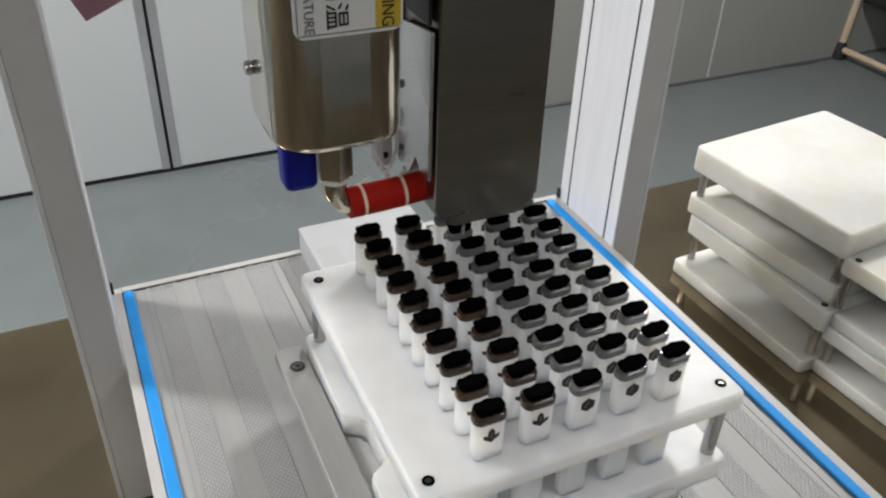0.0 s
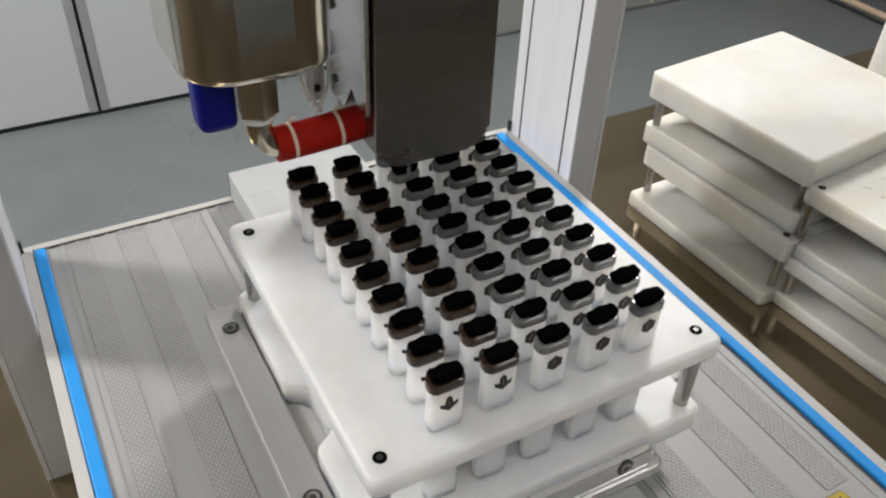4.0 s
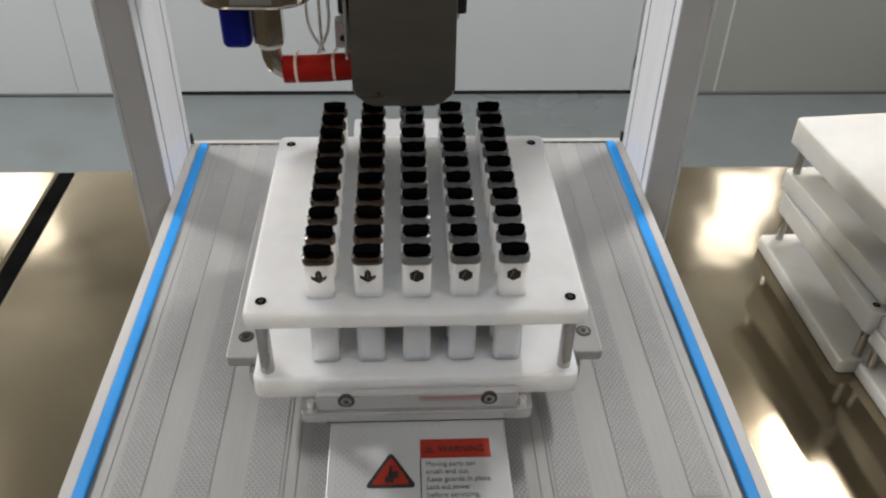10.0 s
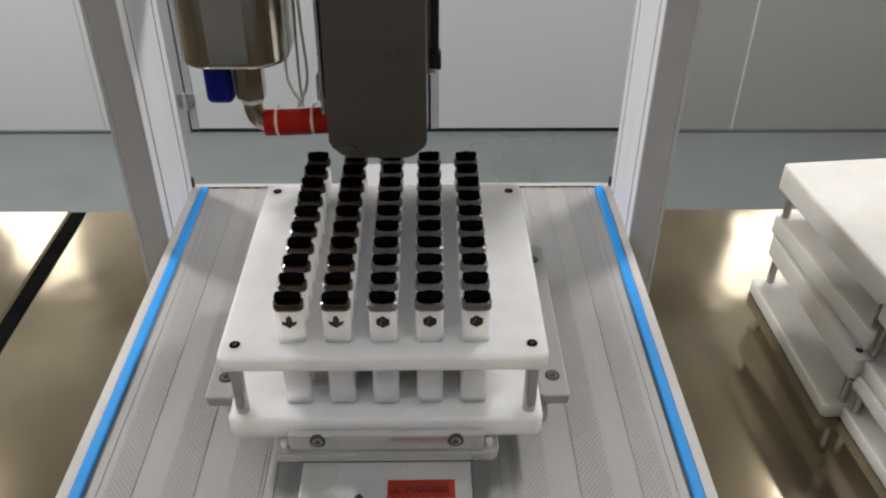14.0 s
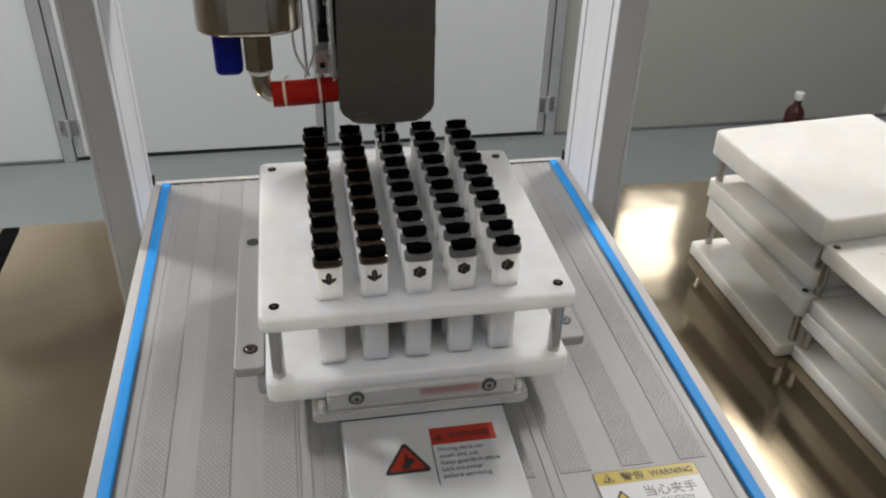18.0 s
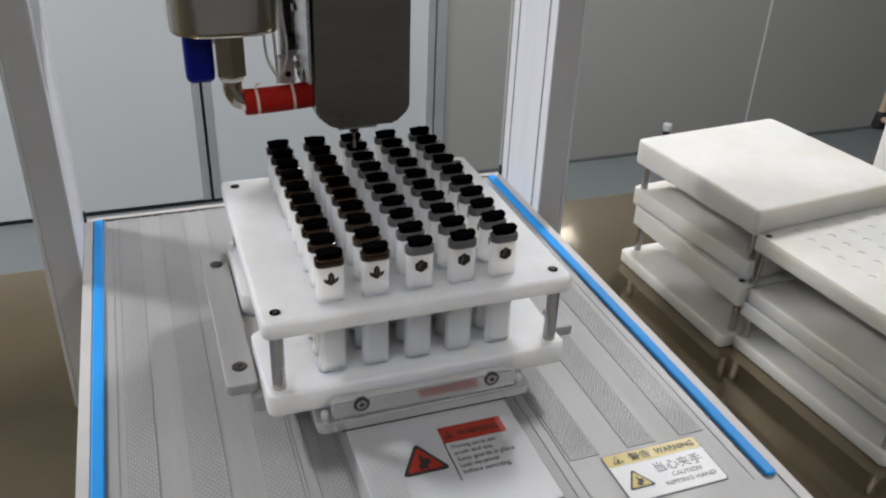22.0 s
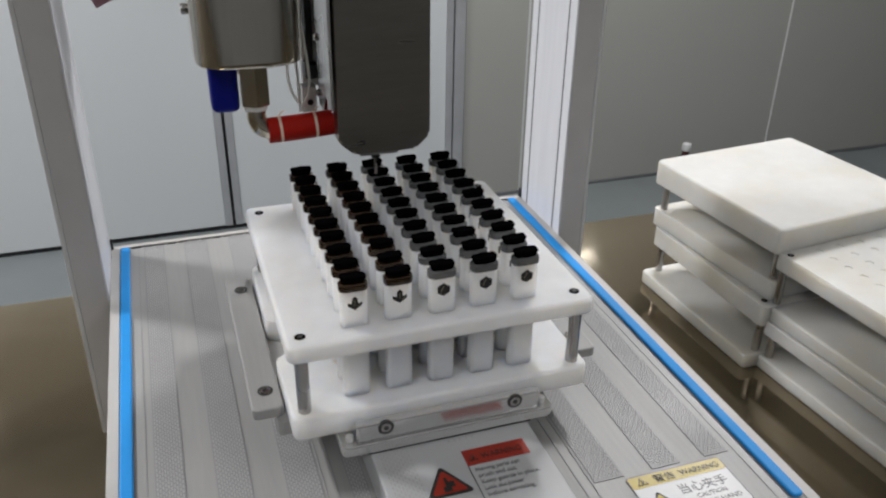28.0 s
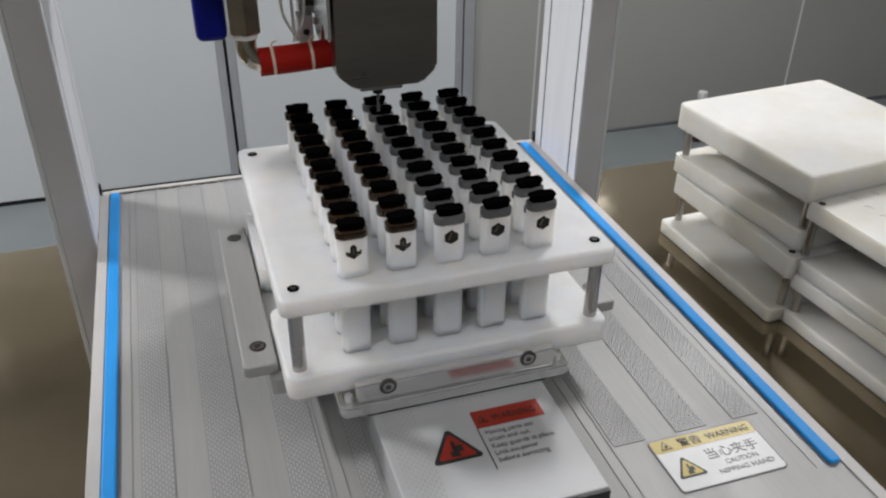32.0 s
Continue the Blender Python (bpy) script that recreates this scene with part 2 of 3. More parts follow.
    return merge(bm, fresh)


def merge(bm, fresh):
    if bm is None:
        return fresh
    me = bpy.data.meshes.new("tmp")
    fresh.to_mesh(me)
    fresh.free()
    bm.from_mesh(me)
    bpy.data.meshes.remove(me)
    return bm


def tube(r, z0, z1, at=(0, 0), seg=24, r2=None, bev=0.0, bm=None, m=None):
    fresh = bmesh.new()
    bmesh.ops.create_cone(fresh, cap_ends=True, segments=seg, radius1=r, radius2=r if r2 is None else r2, depth=z1 - z0,
                          matrix=Matrix.Translation((at[0], at[1], (z0 + z1) / 2)))
    if bev:
        rim = [e for e in fresh.edges if abs(e.verts[0].co.z - e.verts[1].co.z) < 1e-6]
        bmesh.ops.bevel(fresh, geom=rim, offset=bev, segments=2, profile=0.5, affect="EDGES")
    if m is not None:
        bmesh.ops.transform(fresh, matrix=m, verts=fresh.verts)
    return merge(bm, fresh)


def rounded(points, radius, steps=4):
    """The outline of a polygon with rounded corners; radius may be one number or one for each corner."""
    out = []
    n = len(points)
    for i, p in enumerate(points):
        p = Vector(p)
        a, b = Vector(points[i - 1]), Vector(points[(i + 1) % n])
        r = radius[i] if isinstance(radius, (list, tuple)) else radius
        if r <= 0:
            out.append(p)
            continue
        u, v = (a - p).normalized(), (b - p).normalized()
        half = u.angle(v) / 2
        d = min(r / math.tan(half), (a - p).length * 0.49, (b - p).length * 0.49)
        r = d * math.tan(half)
        c = p + (u + v).normalized() * (r / math.sin(half))
        s, e = p + u * d - c, p + v * d - c
        turn = math.atan2(s.x * e.y - s.y * e.x, s.dot(e))
        for k in range(steps + 1):
            ang = turn * k / steps
            out.append(c + Vector((s.x * math.cos(ang) - s.y * math.sin(ang), s.x * math.sin(ang) + s.y * math.cos(ang))))
    return out


def prism(points, z0, z1, bev=0.0, bm=None, seg=2):
    fresh = bmesh.new()
    low = [fresh.verts.new((p[0], p[1], z0)) for p in points]
    high = [fresh.verts.new((p[0], p[1], z1)) for p in points]
    n = len(points)
    fresh.faces.new(low[::-1])
    fresh.faces.new(high)
    for i in range(n):
        fresh.faces.new((low[i], low[(i + 1) % n], high[(i + 1) % n], high[i]))
    if bev:
        rim = [e for e in fresh.edges if abs(e.verts[0].co.z - e.verts[1].co.z) < 1e-7]
        bmesh.ops.bevel(fresh, geom=rim, offset=bev, segments=seg, profile=0.5, affect="EDGES")
    return merge(bm, fresh)


def rect(x0, x1, y0, y1):
    return [(x0, y0), (x1, y0), (x1, y1), (x0, y1)]


def loft(rings, bm=None, caps=True):
    """A skin over rings of equal length."""
    fresh = bmesh.new()
    rows = [[fresh.verts.new(p) for p in ring] for ring in rings]
    n = len(rings[0])
    for a, b in zip(rows, rows[1:]):
        for i in range(n):
            fresh.faces.new((a[i], a[(i + 1) % n], b[(i + 1) % n], b[i]))
    if caps:
        fresh.faces.new(rows[0][::-1])
        fresh.faces.new(rows[-1])
    return merge(bm, fresh)


def pipe(points, r, seg=10, bm=None):
    """A round bar or hose along a line of points."""
    pts = [Vector(p) for p in points]
    rings = []
    side = None
    for i, p in enumerate(pts):
        d = (pts[min(i + 1, len(pts) - 1)] - pts[max(i - 1, 0)]).normalized()
        if side is None:
            side = d.orthogonal().normalized()
        side = (side - d * side.dot(d)).normalized()
        up = d.cross(side)
        rings.append([p + (side * math.cos(k * math.tau / seg) + up * math.sin(k * math.tau / seg)) * r for k in range(seg)])
    return loft(rings, bm)


def curve_points(points, steps=8):
    """A smooth line through the points."""
    p = [Vector(q) for q in points]
    p = [2 * p[0] - p[1], *p, 2 * p[-1] - p[-2]]
    out = []
    for i in range(1, len(p) - 2):
        for k in range(steps):
            t = k / steps
            out.append(0.5 * (2 * p[i] + (p[i + 1] - p[i - 1]) * t + (2 * p[i - 1] - 5 * p[i] + 4 * p[i + 1] - p[i + 2]) * t * t
                              + (3 * p[i] - p[i - 1] - 3 * p[i + 1] + p[i + 2]) * t ** 3))
    return out + [p[-2]]


def lettering(text, size, mat, parent, m, name="lettering", width=None, depth=0.00015):
    """Printed words as thin raised letters, left aligned at m, in its xy plane."""
    cu = bpy.data.curves.new(name, "FONT")
    cu.body, cu.size, cu.extrude, cu.resolution_u = text, size, depth, 3
    tmp = bpy.data.objects.new(name, cu)
    scene.collection.objects.link(tmp)
    bpy.context.view_layer.update()
    me = bpy.data.meshes.new_from_object(tmp.evaluated_get(bpy.context.evaluated_depsgraph_get()))
    bpy.data.objects.remove(tmp)
    bpy.data.curves.remove(cu)
    me.materials.clear()
    me.materials.append(mat)
    xs = [v.co.x for v in me.vertices] or [0, 1]
    scale = width / (max(xs) - min(xs)) if width else 1
    ob = new(name, me)
    ob.parent = parent
    ob.matrix_basis = m @ Matrix.Diagonal((scale, 1, 1, 1))
    return ob


# ---- room ----
X0, X1, Y0, Y1 = -3.6, 4.8, -3.4, 2.138


def structure(name, bm, mat, label, category):
    return tagged(part(name, bm, mat), label, category, kind="structure")


floor = structure("floor", box(X0, X1, Y0, Y1, FLOOR - 0.1, FLOOR), M_FLOOR, "smooth grey-blue epoxy floor of the workshop", "floor")
structure("ceiling", box(X0, X1, Y0, Y1, CEIL, CEIL + 0.1), M_CEIL, "plain white panel ceiling above the benches", "ceiling")
structure("wall_west", box(X0 - 0.1, X0, Y0, Y1, FLOOR, CEIL), M_BARE, "plain grey panel wall", "wall")
structure("wall_east", box(X1, X1 + 0.1, Y0, Y1, FLOOR, CEIL), M_BARE, "plain grey panel wall", "wall")
structure("wall_south", box(X0, X1, Y0 - 0.1, Y0, FLOOR, CEIL), M_BARE, "plain grey panel wall", "wall")

DL, DR, SEAM, DOOR_TOP = -0.878, 0.893, 0.031, 1.02
wall = thing("wall_north", "white sandwich-panel wall with thin upright joints", "wall", kind="structure")
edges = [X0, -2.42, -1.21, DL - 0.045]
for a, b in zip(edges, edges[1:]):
    part("panel", box(a + 0.002, b - 0.002, Y1, Y1 + 0.08, FLOOR, CEIL, 0.003), M_PANEL_LIT, wall)
# Unseen glowing panels, added for the bright patches mirrored in the bench
GLOW_PANELS = {1: (1.26, 1.58, 1.03, 1.56), 2: (-1.76, -1.42, 1.00, 1.52)}
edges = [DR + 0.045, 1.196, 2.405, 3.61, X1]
# Right-hand panels take the tone darkened for the weaker light there
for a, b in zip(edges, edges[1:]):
    part("panel", box(a + 0.002, b - 0.002, Y1, Y1 + 0.08, FLOOR, CEIL, 0.003), M_PANEL_SHADED, wall)
for k, (a, b, c, d) in GLOW_PANELS.items():
    glow_panel = thing(f"window_{k}", "unseen glowing panel high in the wall, added to mirror in the bench", "window", kind="structure")
    fr = None
    for q in ((a, b, c, c + 0.03), (a, b, d - 0.03, d), (a, a + 0.03, c + 0.0305, d - 0.0305), (b - 0.03, b, c + 0.0305, d - 0.0305)):
        fr = box(q[0], q[1], Y1 - 0.012, Y1 - 0.0005, q[2], q[3], 0.001, bm=fr)
    part("window_frame", fr, M_ALU, glow_panel)
    part("pane", box(a + 0.031, b - 0.031, Y1 - 0.006, Y1 - 0.001, c + 0.031, d - 0.031), M_BENCH_GLOW, glow_panel, "glowing pane added for the bench reflections")
part("panel", box(DL - 0.043, DR + 0.043, Y1, Y1 + 0.08, DOOR_TOP + 0.045, CEIL, 0.003), M_PANEL_SHADED, wall)
part("backing", box(X0, X1, Y1 + 0.081, Y1 + 0.1, FLOOR, CEIL), M_ALU, wall, "aluminium joint seen between panels")
for x in (1.196, 2.405, 3.61, -1.21, -2.42):
    part("joint_strip", box(x - 0.004, x + 0.004, Y1 - 0.003, Y1 + 0.01, FLOOR, CEIL, 0.001), M_WHITE, wall)
base = thing("baseboard", "thin dark grey sealing strip along the wall foot", "baseboard", kind="structure")
for a, b in ((X0, DL - 0.05), (DR + 0.05, X1)):
    part("strip", box(a, b, Y1 - 0.012, Y1, FLOOR, FLOOR + 0.010, 0.002), M_FOOT, base)


def door_leaf(name, x0, x1, hinge_x, knob_x):
    d = thing(name, "closed white door leaf with aluminium edging and black rubber sweep", "door", kind="structure")
    z0 = FLOOR + 0.013
    part("leaf", box(x0 + 0.012, x1 - 0.012, Y1 - 0.006, Y1 + 0.05, z0 + 0.004, DOOR_TOP, 0.003), M_PANEL_LIT, d)
    for a, b in ((x0 + 0.003, x0 + 0.03), (x1 - 0.03, x1 - 0.003)):
        part("edge_trim", box(a, b, Y1 - 0.010, Y1 + 0.052, z0 + 0.004, DOOR_TOP, 0.002), M_ALU, d, "aluminium edge trim")
    part("sweep", box(x0 + 0.003, x1 - 0.003, Y1 + 0.002, Y1 + 0.04, FLOOR + 0.006, z0 + 0.004, 0.001), M_GAP, d, "black rubber sweep")
    for z in (FLOOR + 0.135, FLOOR + 0.95, DOOR_TOP - 0.2):
        h = part("hinge", tube(0.008, z - 0.034, z + 0.034, (hinge_x, Y1 - 0.02), 14), M_ALU, d, "aluminium barrel hinge")
        part("hinge_plate", box(hinge_x - 0.03, hinge_x + 0.03, Y1 - 0.014, Y1 - 0.0105, z - 0.030, z + 0.030, 0.001), M_STEEL, h)
    if knob_x is not None:
        k = part("lock_knob", tube(0.014, 0, 0.012, seg=20, bev=0.002, m=pose(knob_x, Y1 - 0.008, -0.535, 90)), M_STEEL, d, "small round steel lock knob")
        part("keyhole", tube(0.006, 0.012, 0.016, seg=12, m=pose(knob_x, Y1 - 0.008, -0.535, 90)), M_DARK, k)
    return d


door_leaf("door_1", DL, SEAM - 0.002, DL, None)
door_leaf("door_2", SEAM + 0.002, DR, DR, None)
part_frame = thing("trim", "aluminium frame round the double door", "door frame", kind="structure")
part("jamb", box(DL - 0.043, DL - 0.002, Y1 - 0.012, Y1 + 0.06, FLOOR, DOOR_TOP + 0.003, 0.002), M_ALU, part_frame)
part("jamb", box(DR + 0.002, DR + 0.043, Y1 - 0.012, Y1 + 0.06, FLOOR, DOOR_TOP + 0.003, 0.002), M_ALU, part_frame)
part("head_jamb", box(DL - 0.043, DR + 0.043, Y1 - 0.012, Y1 + 0.06, DOOR_TOP + 0.003, DOOR_TOP + 0.045, 0.002), M_ALU, part_frame)
part("astragal", box(SEAM - 0.0015, SEAM + 0.0015, Y1 + 0.0, Y1 + 0.045, FLOOR + 0.02, DOOR_TOP, 0), M_GAP, part_frame, "black rubber seal")


# Panels for both pairs; the two at the front are added fill
for px, py, sx, sy, power in PANELS:
    lamp = thing("ceiling_and_fill_light", "long white light panel, switched on, of the ceiling pair or added fill pair", "ceiling light", "ceiling lights")
    fr = rect(px - sx / 2 - 0.02, px + sx / 2 + 0.02, py - sy / 2 - 0.02, py + sy / 2 + 0.02)
    part("frame", prism(rounded(fr, 0.01), CEIL - 0.03, CEIL - 0.001, 0.003), M_WHITE_METAL, lamp)
    part("diffuser", box(px - sx / 2, px + sx / 2, py - sy / 2, py + sy / 2, CEIL - 0.036, CEIL - 0.0305, 0.002), M_GLOW, lamp, "lit white diffuser")


# ---- benches ----
def bench(x0, x1, label, seal=False):
    y0, y1 = -1.15, 0.186
    b = thing("workbench", label, "workbench", "steel benches")
    part("worktop", box(x0, x1, y0, y1, BENCH - 0.04, BENCH, 0.004, 3), M_BENCH, b)
    for x in (x0 + 0.05, x1 - 0.05):
        for y in (y0 + 0.06, y1 - 0.06):
            leg = part("leg", tube(0.02, FLOOR + 0.03, BENCH - 0.042, (x, y), 18), M_STEEL, b)
            part("foot", tube(0.024, FLOOR, FLOOR + 0.03, (x, y), 18, 0.02, 0.003), M_GAP, leg, "black rubber foot")
    part("shelf", box(x0 + 0.03, x1 - 0.03, y0 + 0.05, y1 - 0.05, FLOOR + 0.15, FLOOR + 0.17, 0.003), M_BENCH, b)
    # Dark of the open gap between the benches, put in as a black strip
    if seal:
        part("gap_seal", box(x1 + 0.0002, x1 + 0.0188, y0 + 0.01, y1 - 0.002, BENCH - 0.014, BENCH - 0.0015, 0.0008), M_SHADE_BLACK, b, "black strip painted as the shade in the gap")
    return b


bench(-0.428, 1.25, "stainless steel workbench with a brown sheen and smears")
bench(-2.1, -0.447, "stainless steel workbench beside a narrow dark gap", True)

# ---- machine frame and table ----
HX = 0.2212
machine = thing("dispensing_machine", "white benchtop filling machine with aluminium table and two columns", "machine")
part("base_body", box(-HX, HX, -0.55, 0.008, BENCH + 0.012, -0.012, 0.002), M_EDGE, machine, "white painted base")
for x in (-0.19, 0.19):
    for y in (-0.52, -0.03):
        part("foot", tube(0.018, BENCH, BENCH + 0.0125, (x, y), 18, None, 0.002), M_GAP, machine, "black rubber foot")
top = part("table_top", box(-HX + 0.0005, HX - 0.0005, -0.548, 0.0065, -0.0115, -0.0006, 0.0008), M_TABLE, machine)
for s in (-1, 1):
    a, b = sorted((s * 0.2130, s * HX))
    part("edge_strip", box(a, b, -0.55, 0.008, -0.0005, 0.0006, 0.0004), M_RIM, machine, "off-white edge strip")
    for x in (0.1955,):
        part("joint_line", box(s * x - 0.0003, s * x + 0.0003, -0.4885, 0.004, -0.0005, -0.0002), M_RIB_BED, machine)
part("back_strip", box(-0.2128, 0.2128, 0.0012, 0.0075, -0.0005, 0.0014, 0.0006), M_EDGE, machine, "off-white edge strip")
seam = None
for k in range(38):
    seam = box(-0.2130 + 0.0112 * k, -0.2130 + 0.0112 * k + 0.0085, 0.0003, 0.0008, -0.0005, 0.0002, bm=seam)
part("seam_line", seam, M_GAP, machine, "broken dark seam along the back edge")
for s in (-1, 1):
    a, b = sorted((s * 0.2038, s * 0.2126))
    st = part("slot_strip", prism(rounded(rect(a, b, -0.4895, 0.0), 0.003), -0.0005, 0.0026, 0.0014), M_BLUE, machine, "bright blue plastic slot strip")


def ribs(x0, x1, pitch, y0, y1, length, gap, z=0.0):
    """A field of short raised ribs: fine grooves cut across by shallow notches."""
    verts, faces = [], []
    n = max(2, round((x1 - x0) / pitch))
    rows = int((y1 - y0) / (length + gap) - 0.5)
    for i in range(n):
        cx = x0 + (i + 0.5) * (x1 - x0) / n
        for j in range(rows):
            ya = y0 + (j + 0.5 * (i % 2)) * (length + gap)
            w, t = pitch * 0.34, pitch * 0.24
            k = len(verts)
            verts += [(cx - w, ya, -0.0006), (cx + w, ya, -0.0006), (cx + w, ya + length, -0.0006), (cx - w, ya + length, -0.0006)]
            verts += [(cx - t, ya + 0.0005, 0.0003), (cx + t, ya + 0.0005, 0.0003), (cx + t, ya + length - 0.0005, 0.0003), (cx - t, ya + length - 0.0005, 0.0003)]
            faces += [(k + 4, k + 5, k + 6, k + 7), (k, k + 1, k + 5, k + 4), (k + 1, k + 2, k + 6, k + 5), (k + 2, k + 3, k + 7, k + 6), (k + 3, k, k + 4, k + 7)]
    verts = [(a, b, c * 0.4 + z) for a, b, c in verts]
    me = bpy.data.meshes.new("rib_field")
    me.from_pydata(verts, [], faces)
    me.materials.append(M_RIB)
    return me


for s in (-1, 1):
    for a, b in ((0.1715, 0.1905), (0.130, 0.152), (0.0865, 0.1085), (0.0575, 0.0690)):
        x0, x1 = sorted((s * a, s * b))
        bed = part("groove_bed", box(x0, x1, -0.437, 0.0, -0.0007, -0.0001), M_RIB_BED, machine, "grey grooved stripe")
        tagged(part("rib_field", ribs(x0 + 0.0006, x1 - 0.0006, 0.0018, -0.435, -0.002, 0.0036, 0.0010), None, bed), kind="stuff")
    for x in (0.0770, 0.0845):
        part("joint_line", box(s * x - 0.0003, s * x + 0.0003, -0.4885, 0.004, -0.0005, 0.0000), M_RIB_BED, machine)

for s in (-1, 1):
    # upright profile with two grooves in the face that looks inwards
    prof = [(0.2215, -0.0968), (0.2495, -0.0968), (0.2495, 0.0), (0.2215, 0.0), (0.2215, -0.0133), (0.223, -0.0133), (0.223, -0.0159), (0.2215, -0.0159),
            (0.2215, -0.0797), (0.223, -0.0797), (0.223, -0.0823), (0.2215, -0.0823)]
    col = part("column", prism([(s * x, y) for x, y in (prof if s > 0 else prof[::-1])], BENCH, 0.62), M_COLUMN, machine, "upright anodised aluminium profile", smooth=20)
    for y in (-0.0146, -0.0810):
        a, b = sorted((s * 0.2218, s * 0.2229))
        part("groove", box(a, b, y - 0.00128, y + 0.00128, 0.0, 0.62), M_GROOVE, col, "dark slot")
    # White strip paints the highlight along the outer front corner
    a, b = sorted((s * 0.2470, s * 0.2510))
    part("edge_trim", box(a, b, -0.0983, -0.0943, BENCH, 0.62, 0.0008), M_WHITE, col, "corner edge painted white as its highlight")
    # Front face set greyer than the column's other sides
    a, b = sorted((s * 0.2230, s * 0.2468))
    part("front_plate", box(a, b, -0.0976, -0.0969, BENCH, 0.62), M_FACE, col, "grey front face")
    a, b = sorted((s * 0.2190, s * 0.2212))
    part("clip", box(a, b, -0.0005, 0.0035, 0.0012, 0.012, 0.0004), M_GAP, col, "black clip")
part("cross_beam", box(-0.2495, 0.2495, -0.094, -0.003, 0.62, 0.70, 0.003), M_COLUMN, machine, "aluminium cross beam")

CZ = 0.0258
cover = part("rail_cover", prism(rounded(rect(-0.0550, 0.0550, -0.4862, 0.0060), 0.0015), 0.0, CZ, 0.0010), M_COVER, machine, "white cover of the linear rail")
part("cover_end", box(-0.0543, 0.0543, -0.4887, -0.4864, 0.0005, CZ - 0.0003, 0.0005), M_DARK, machine, "black end cap")
part("end_mark", box(0.043, 0.047, -0.4894, -0.4888, 0.0165, 0.018), M_WHITE, machine)
part("end_seal", box(-0.0548, -0.0540, 0.0062, 0.0075, 0.0012, CZ - 0.001), M_GAP, machine, "black strip at the back corner of the cover")
tagged(part("rib_field", ribs(-0.0040, 0.0165, 0.0020, -0.398, -0.03, 0.0036, 0.0010, CZ), None, cover), kind="stuff")
tagged(part("rib_field", ribs(-0.0505, -0.0310, 0.0020, -0.475, -0.03, 0.0036, 0.0010, CZ), None, cover), kind="stuff")


def triangle(cx, cy, size, z, parent, face, ink):
    def outline(r):
        return rounded([(cx - r, cy - r * 0.58), (cx + r, cy - r * 0.58), (cx, cy + r * 1.12)], r * 0.12, 3)
    t = part("warning_triangle", prism(outline(size), z, z + 0.0002), M_INK, parent, "black-edged warning triangle")
    part("triangle_field", prism(outline(size * 0.76), z + 0.0002, z + 0.0004), face, t)
    pic = box(cx - size * 0.22, cx + size * 0.12, cy - size * 0.36, cy - size * 0.1, z + 0.0004, z + 0.0006)
    box(cx - size * 0.08, cx + size * 0.3, cy - size * 0.14, cy + size * 0.16, z + 0.0004, z + 0.0006, bm=pic)
    box(cx - size * 0.06, cx + size * 0.05, cy + size * 0.1, cy + size * 0.4, z + 0.0004, z + 0.0006, bm=pic)
    part("pictogram", pic, ink, t)


SY = 0.008   # labels on the table
LB = CZ - 0.0002
lab = part("crush_label", box(0.0016, 0.0438, -0.4305 + SY, -0.4170 + SY, LB, LB + 0.0002), M_ORANGE, machine, "red and white crush warning label")
LB += 0.0003
hd = part("label_header", box(0.0011, 0.0443, -0.4310 + SY, -0.4165 + SY, LB, LB + 0.0002), M_ORANGE, lab, "red header bar")
lettering("WARNING", 0.0072, M_INK, hd, pose(0.0122, -0.4268 + SY, LB + 0.0003), width=0.028)
triangle(0.0064, -0.4250 + SY, 0.0036, LB + 0.0002, hd, M_ORANGE, M_INK)
triangle(-0.0168, -0.4430 + SY, 0.0157, LB, lab, M_ORANGE, M_INK)
part("label_rule", box(0.0008, 0.0014, -0.4640 + SY, -0.4310 + SY, LB, LB + 0.0002), M_INK, lab)
for i, words in enumerate(("Moving parts can", "crush and cut.", "Keep guards in place.", "Lock out power", "before servicing.")):
    lettering(words, 0.0050, M_GREY_INK, lab, pose(0.0042, -0.4370 - 0.0056 * i + SY, LB + 0.0001), width=0.00185 * len(words))

NY = 0.0175
nip = part("nip_label", prism(rounded(rect(0.1070, 0.1800, -0.5005 + NY, -0.4575 + NY), 0.003), -0.0005, 0.00005), M_GREY_INK, machine, "yellow and white hand warning label")
part("label_field", prism(rounded(rect(0.1078, 0.1792, -0.4997 + NY, -0.4583 + NY), 0.0025), 0.00005, 0.00015), M_WHITE, nip)
nh = part("label_header", prism(rounded(rect(0.1078, 0.1792, -0.4690 + NY, -0.4583 + NY), 0.002), 0.00015, 0.00025), M_YELLOW, nip, "yellow header bar")
lettering("\u8b66\u544a", 0.0075, M_INK, nh, pose(0.1255, -0.4665 + NY, 0.0003), width=0.0155)
lettering("WARNING", 0.0072, M_INK, nh, pose(0.1455, -0.4663 + NY, 0.0003), width=0.030)
triangle(0.1165, -0.4645 + NY, 0.0042, 0.00025, nh, M_YELLOW, M_INK)
triangle(0.1210, -0.4850 + NY, 0.0100, 0.00015, nip, M_YELLOW, M_INK)
lettering("\u5f53\u5fc3\u5939\u624b", 0.0095, M_GREY_INK, nip, pose(0.1360, -0.4810 + NY, 0.0002), width=0.036)
lettering("CAUTION", 0.0052, M_GREY_INK, nip, pose(0.1450, -0.4876 + NY, 0.0002), width=0.0225)
lettering("NIPPING HAND", 0.0052, M_GREY_INK, nip, pose(0.1370, -0.4940 + NY, 0.0002), width=0.0375)

# ---- moving stage ----
TY = -0.0079   # place of the stage along the table


def socket_screw(x, y, z, r, parent, face="up"):
    turn = (0, 0) if face == "up" else (90, 0)
    m = pose(x, y, z, *turn)
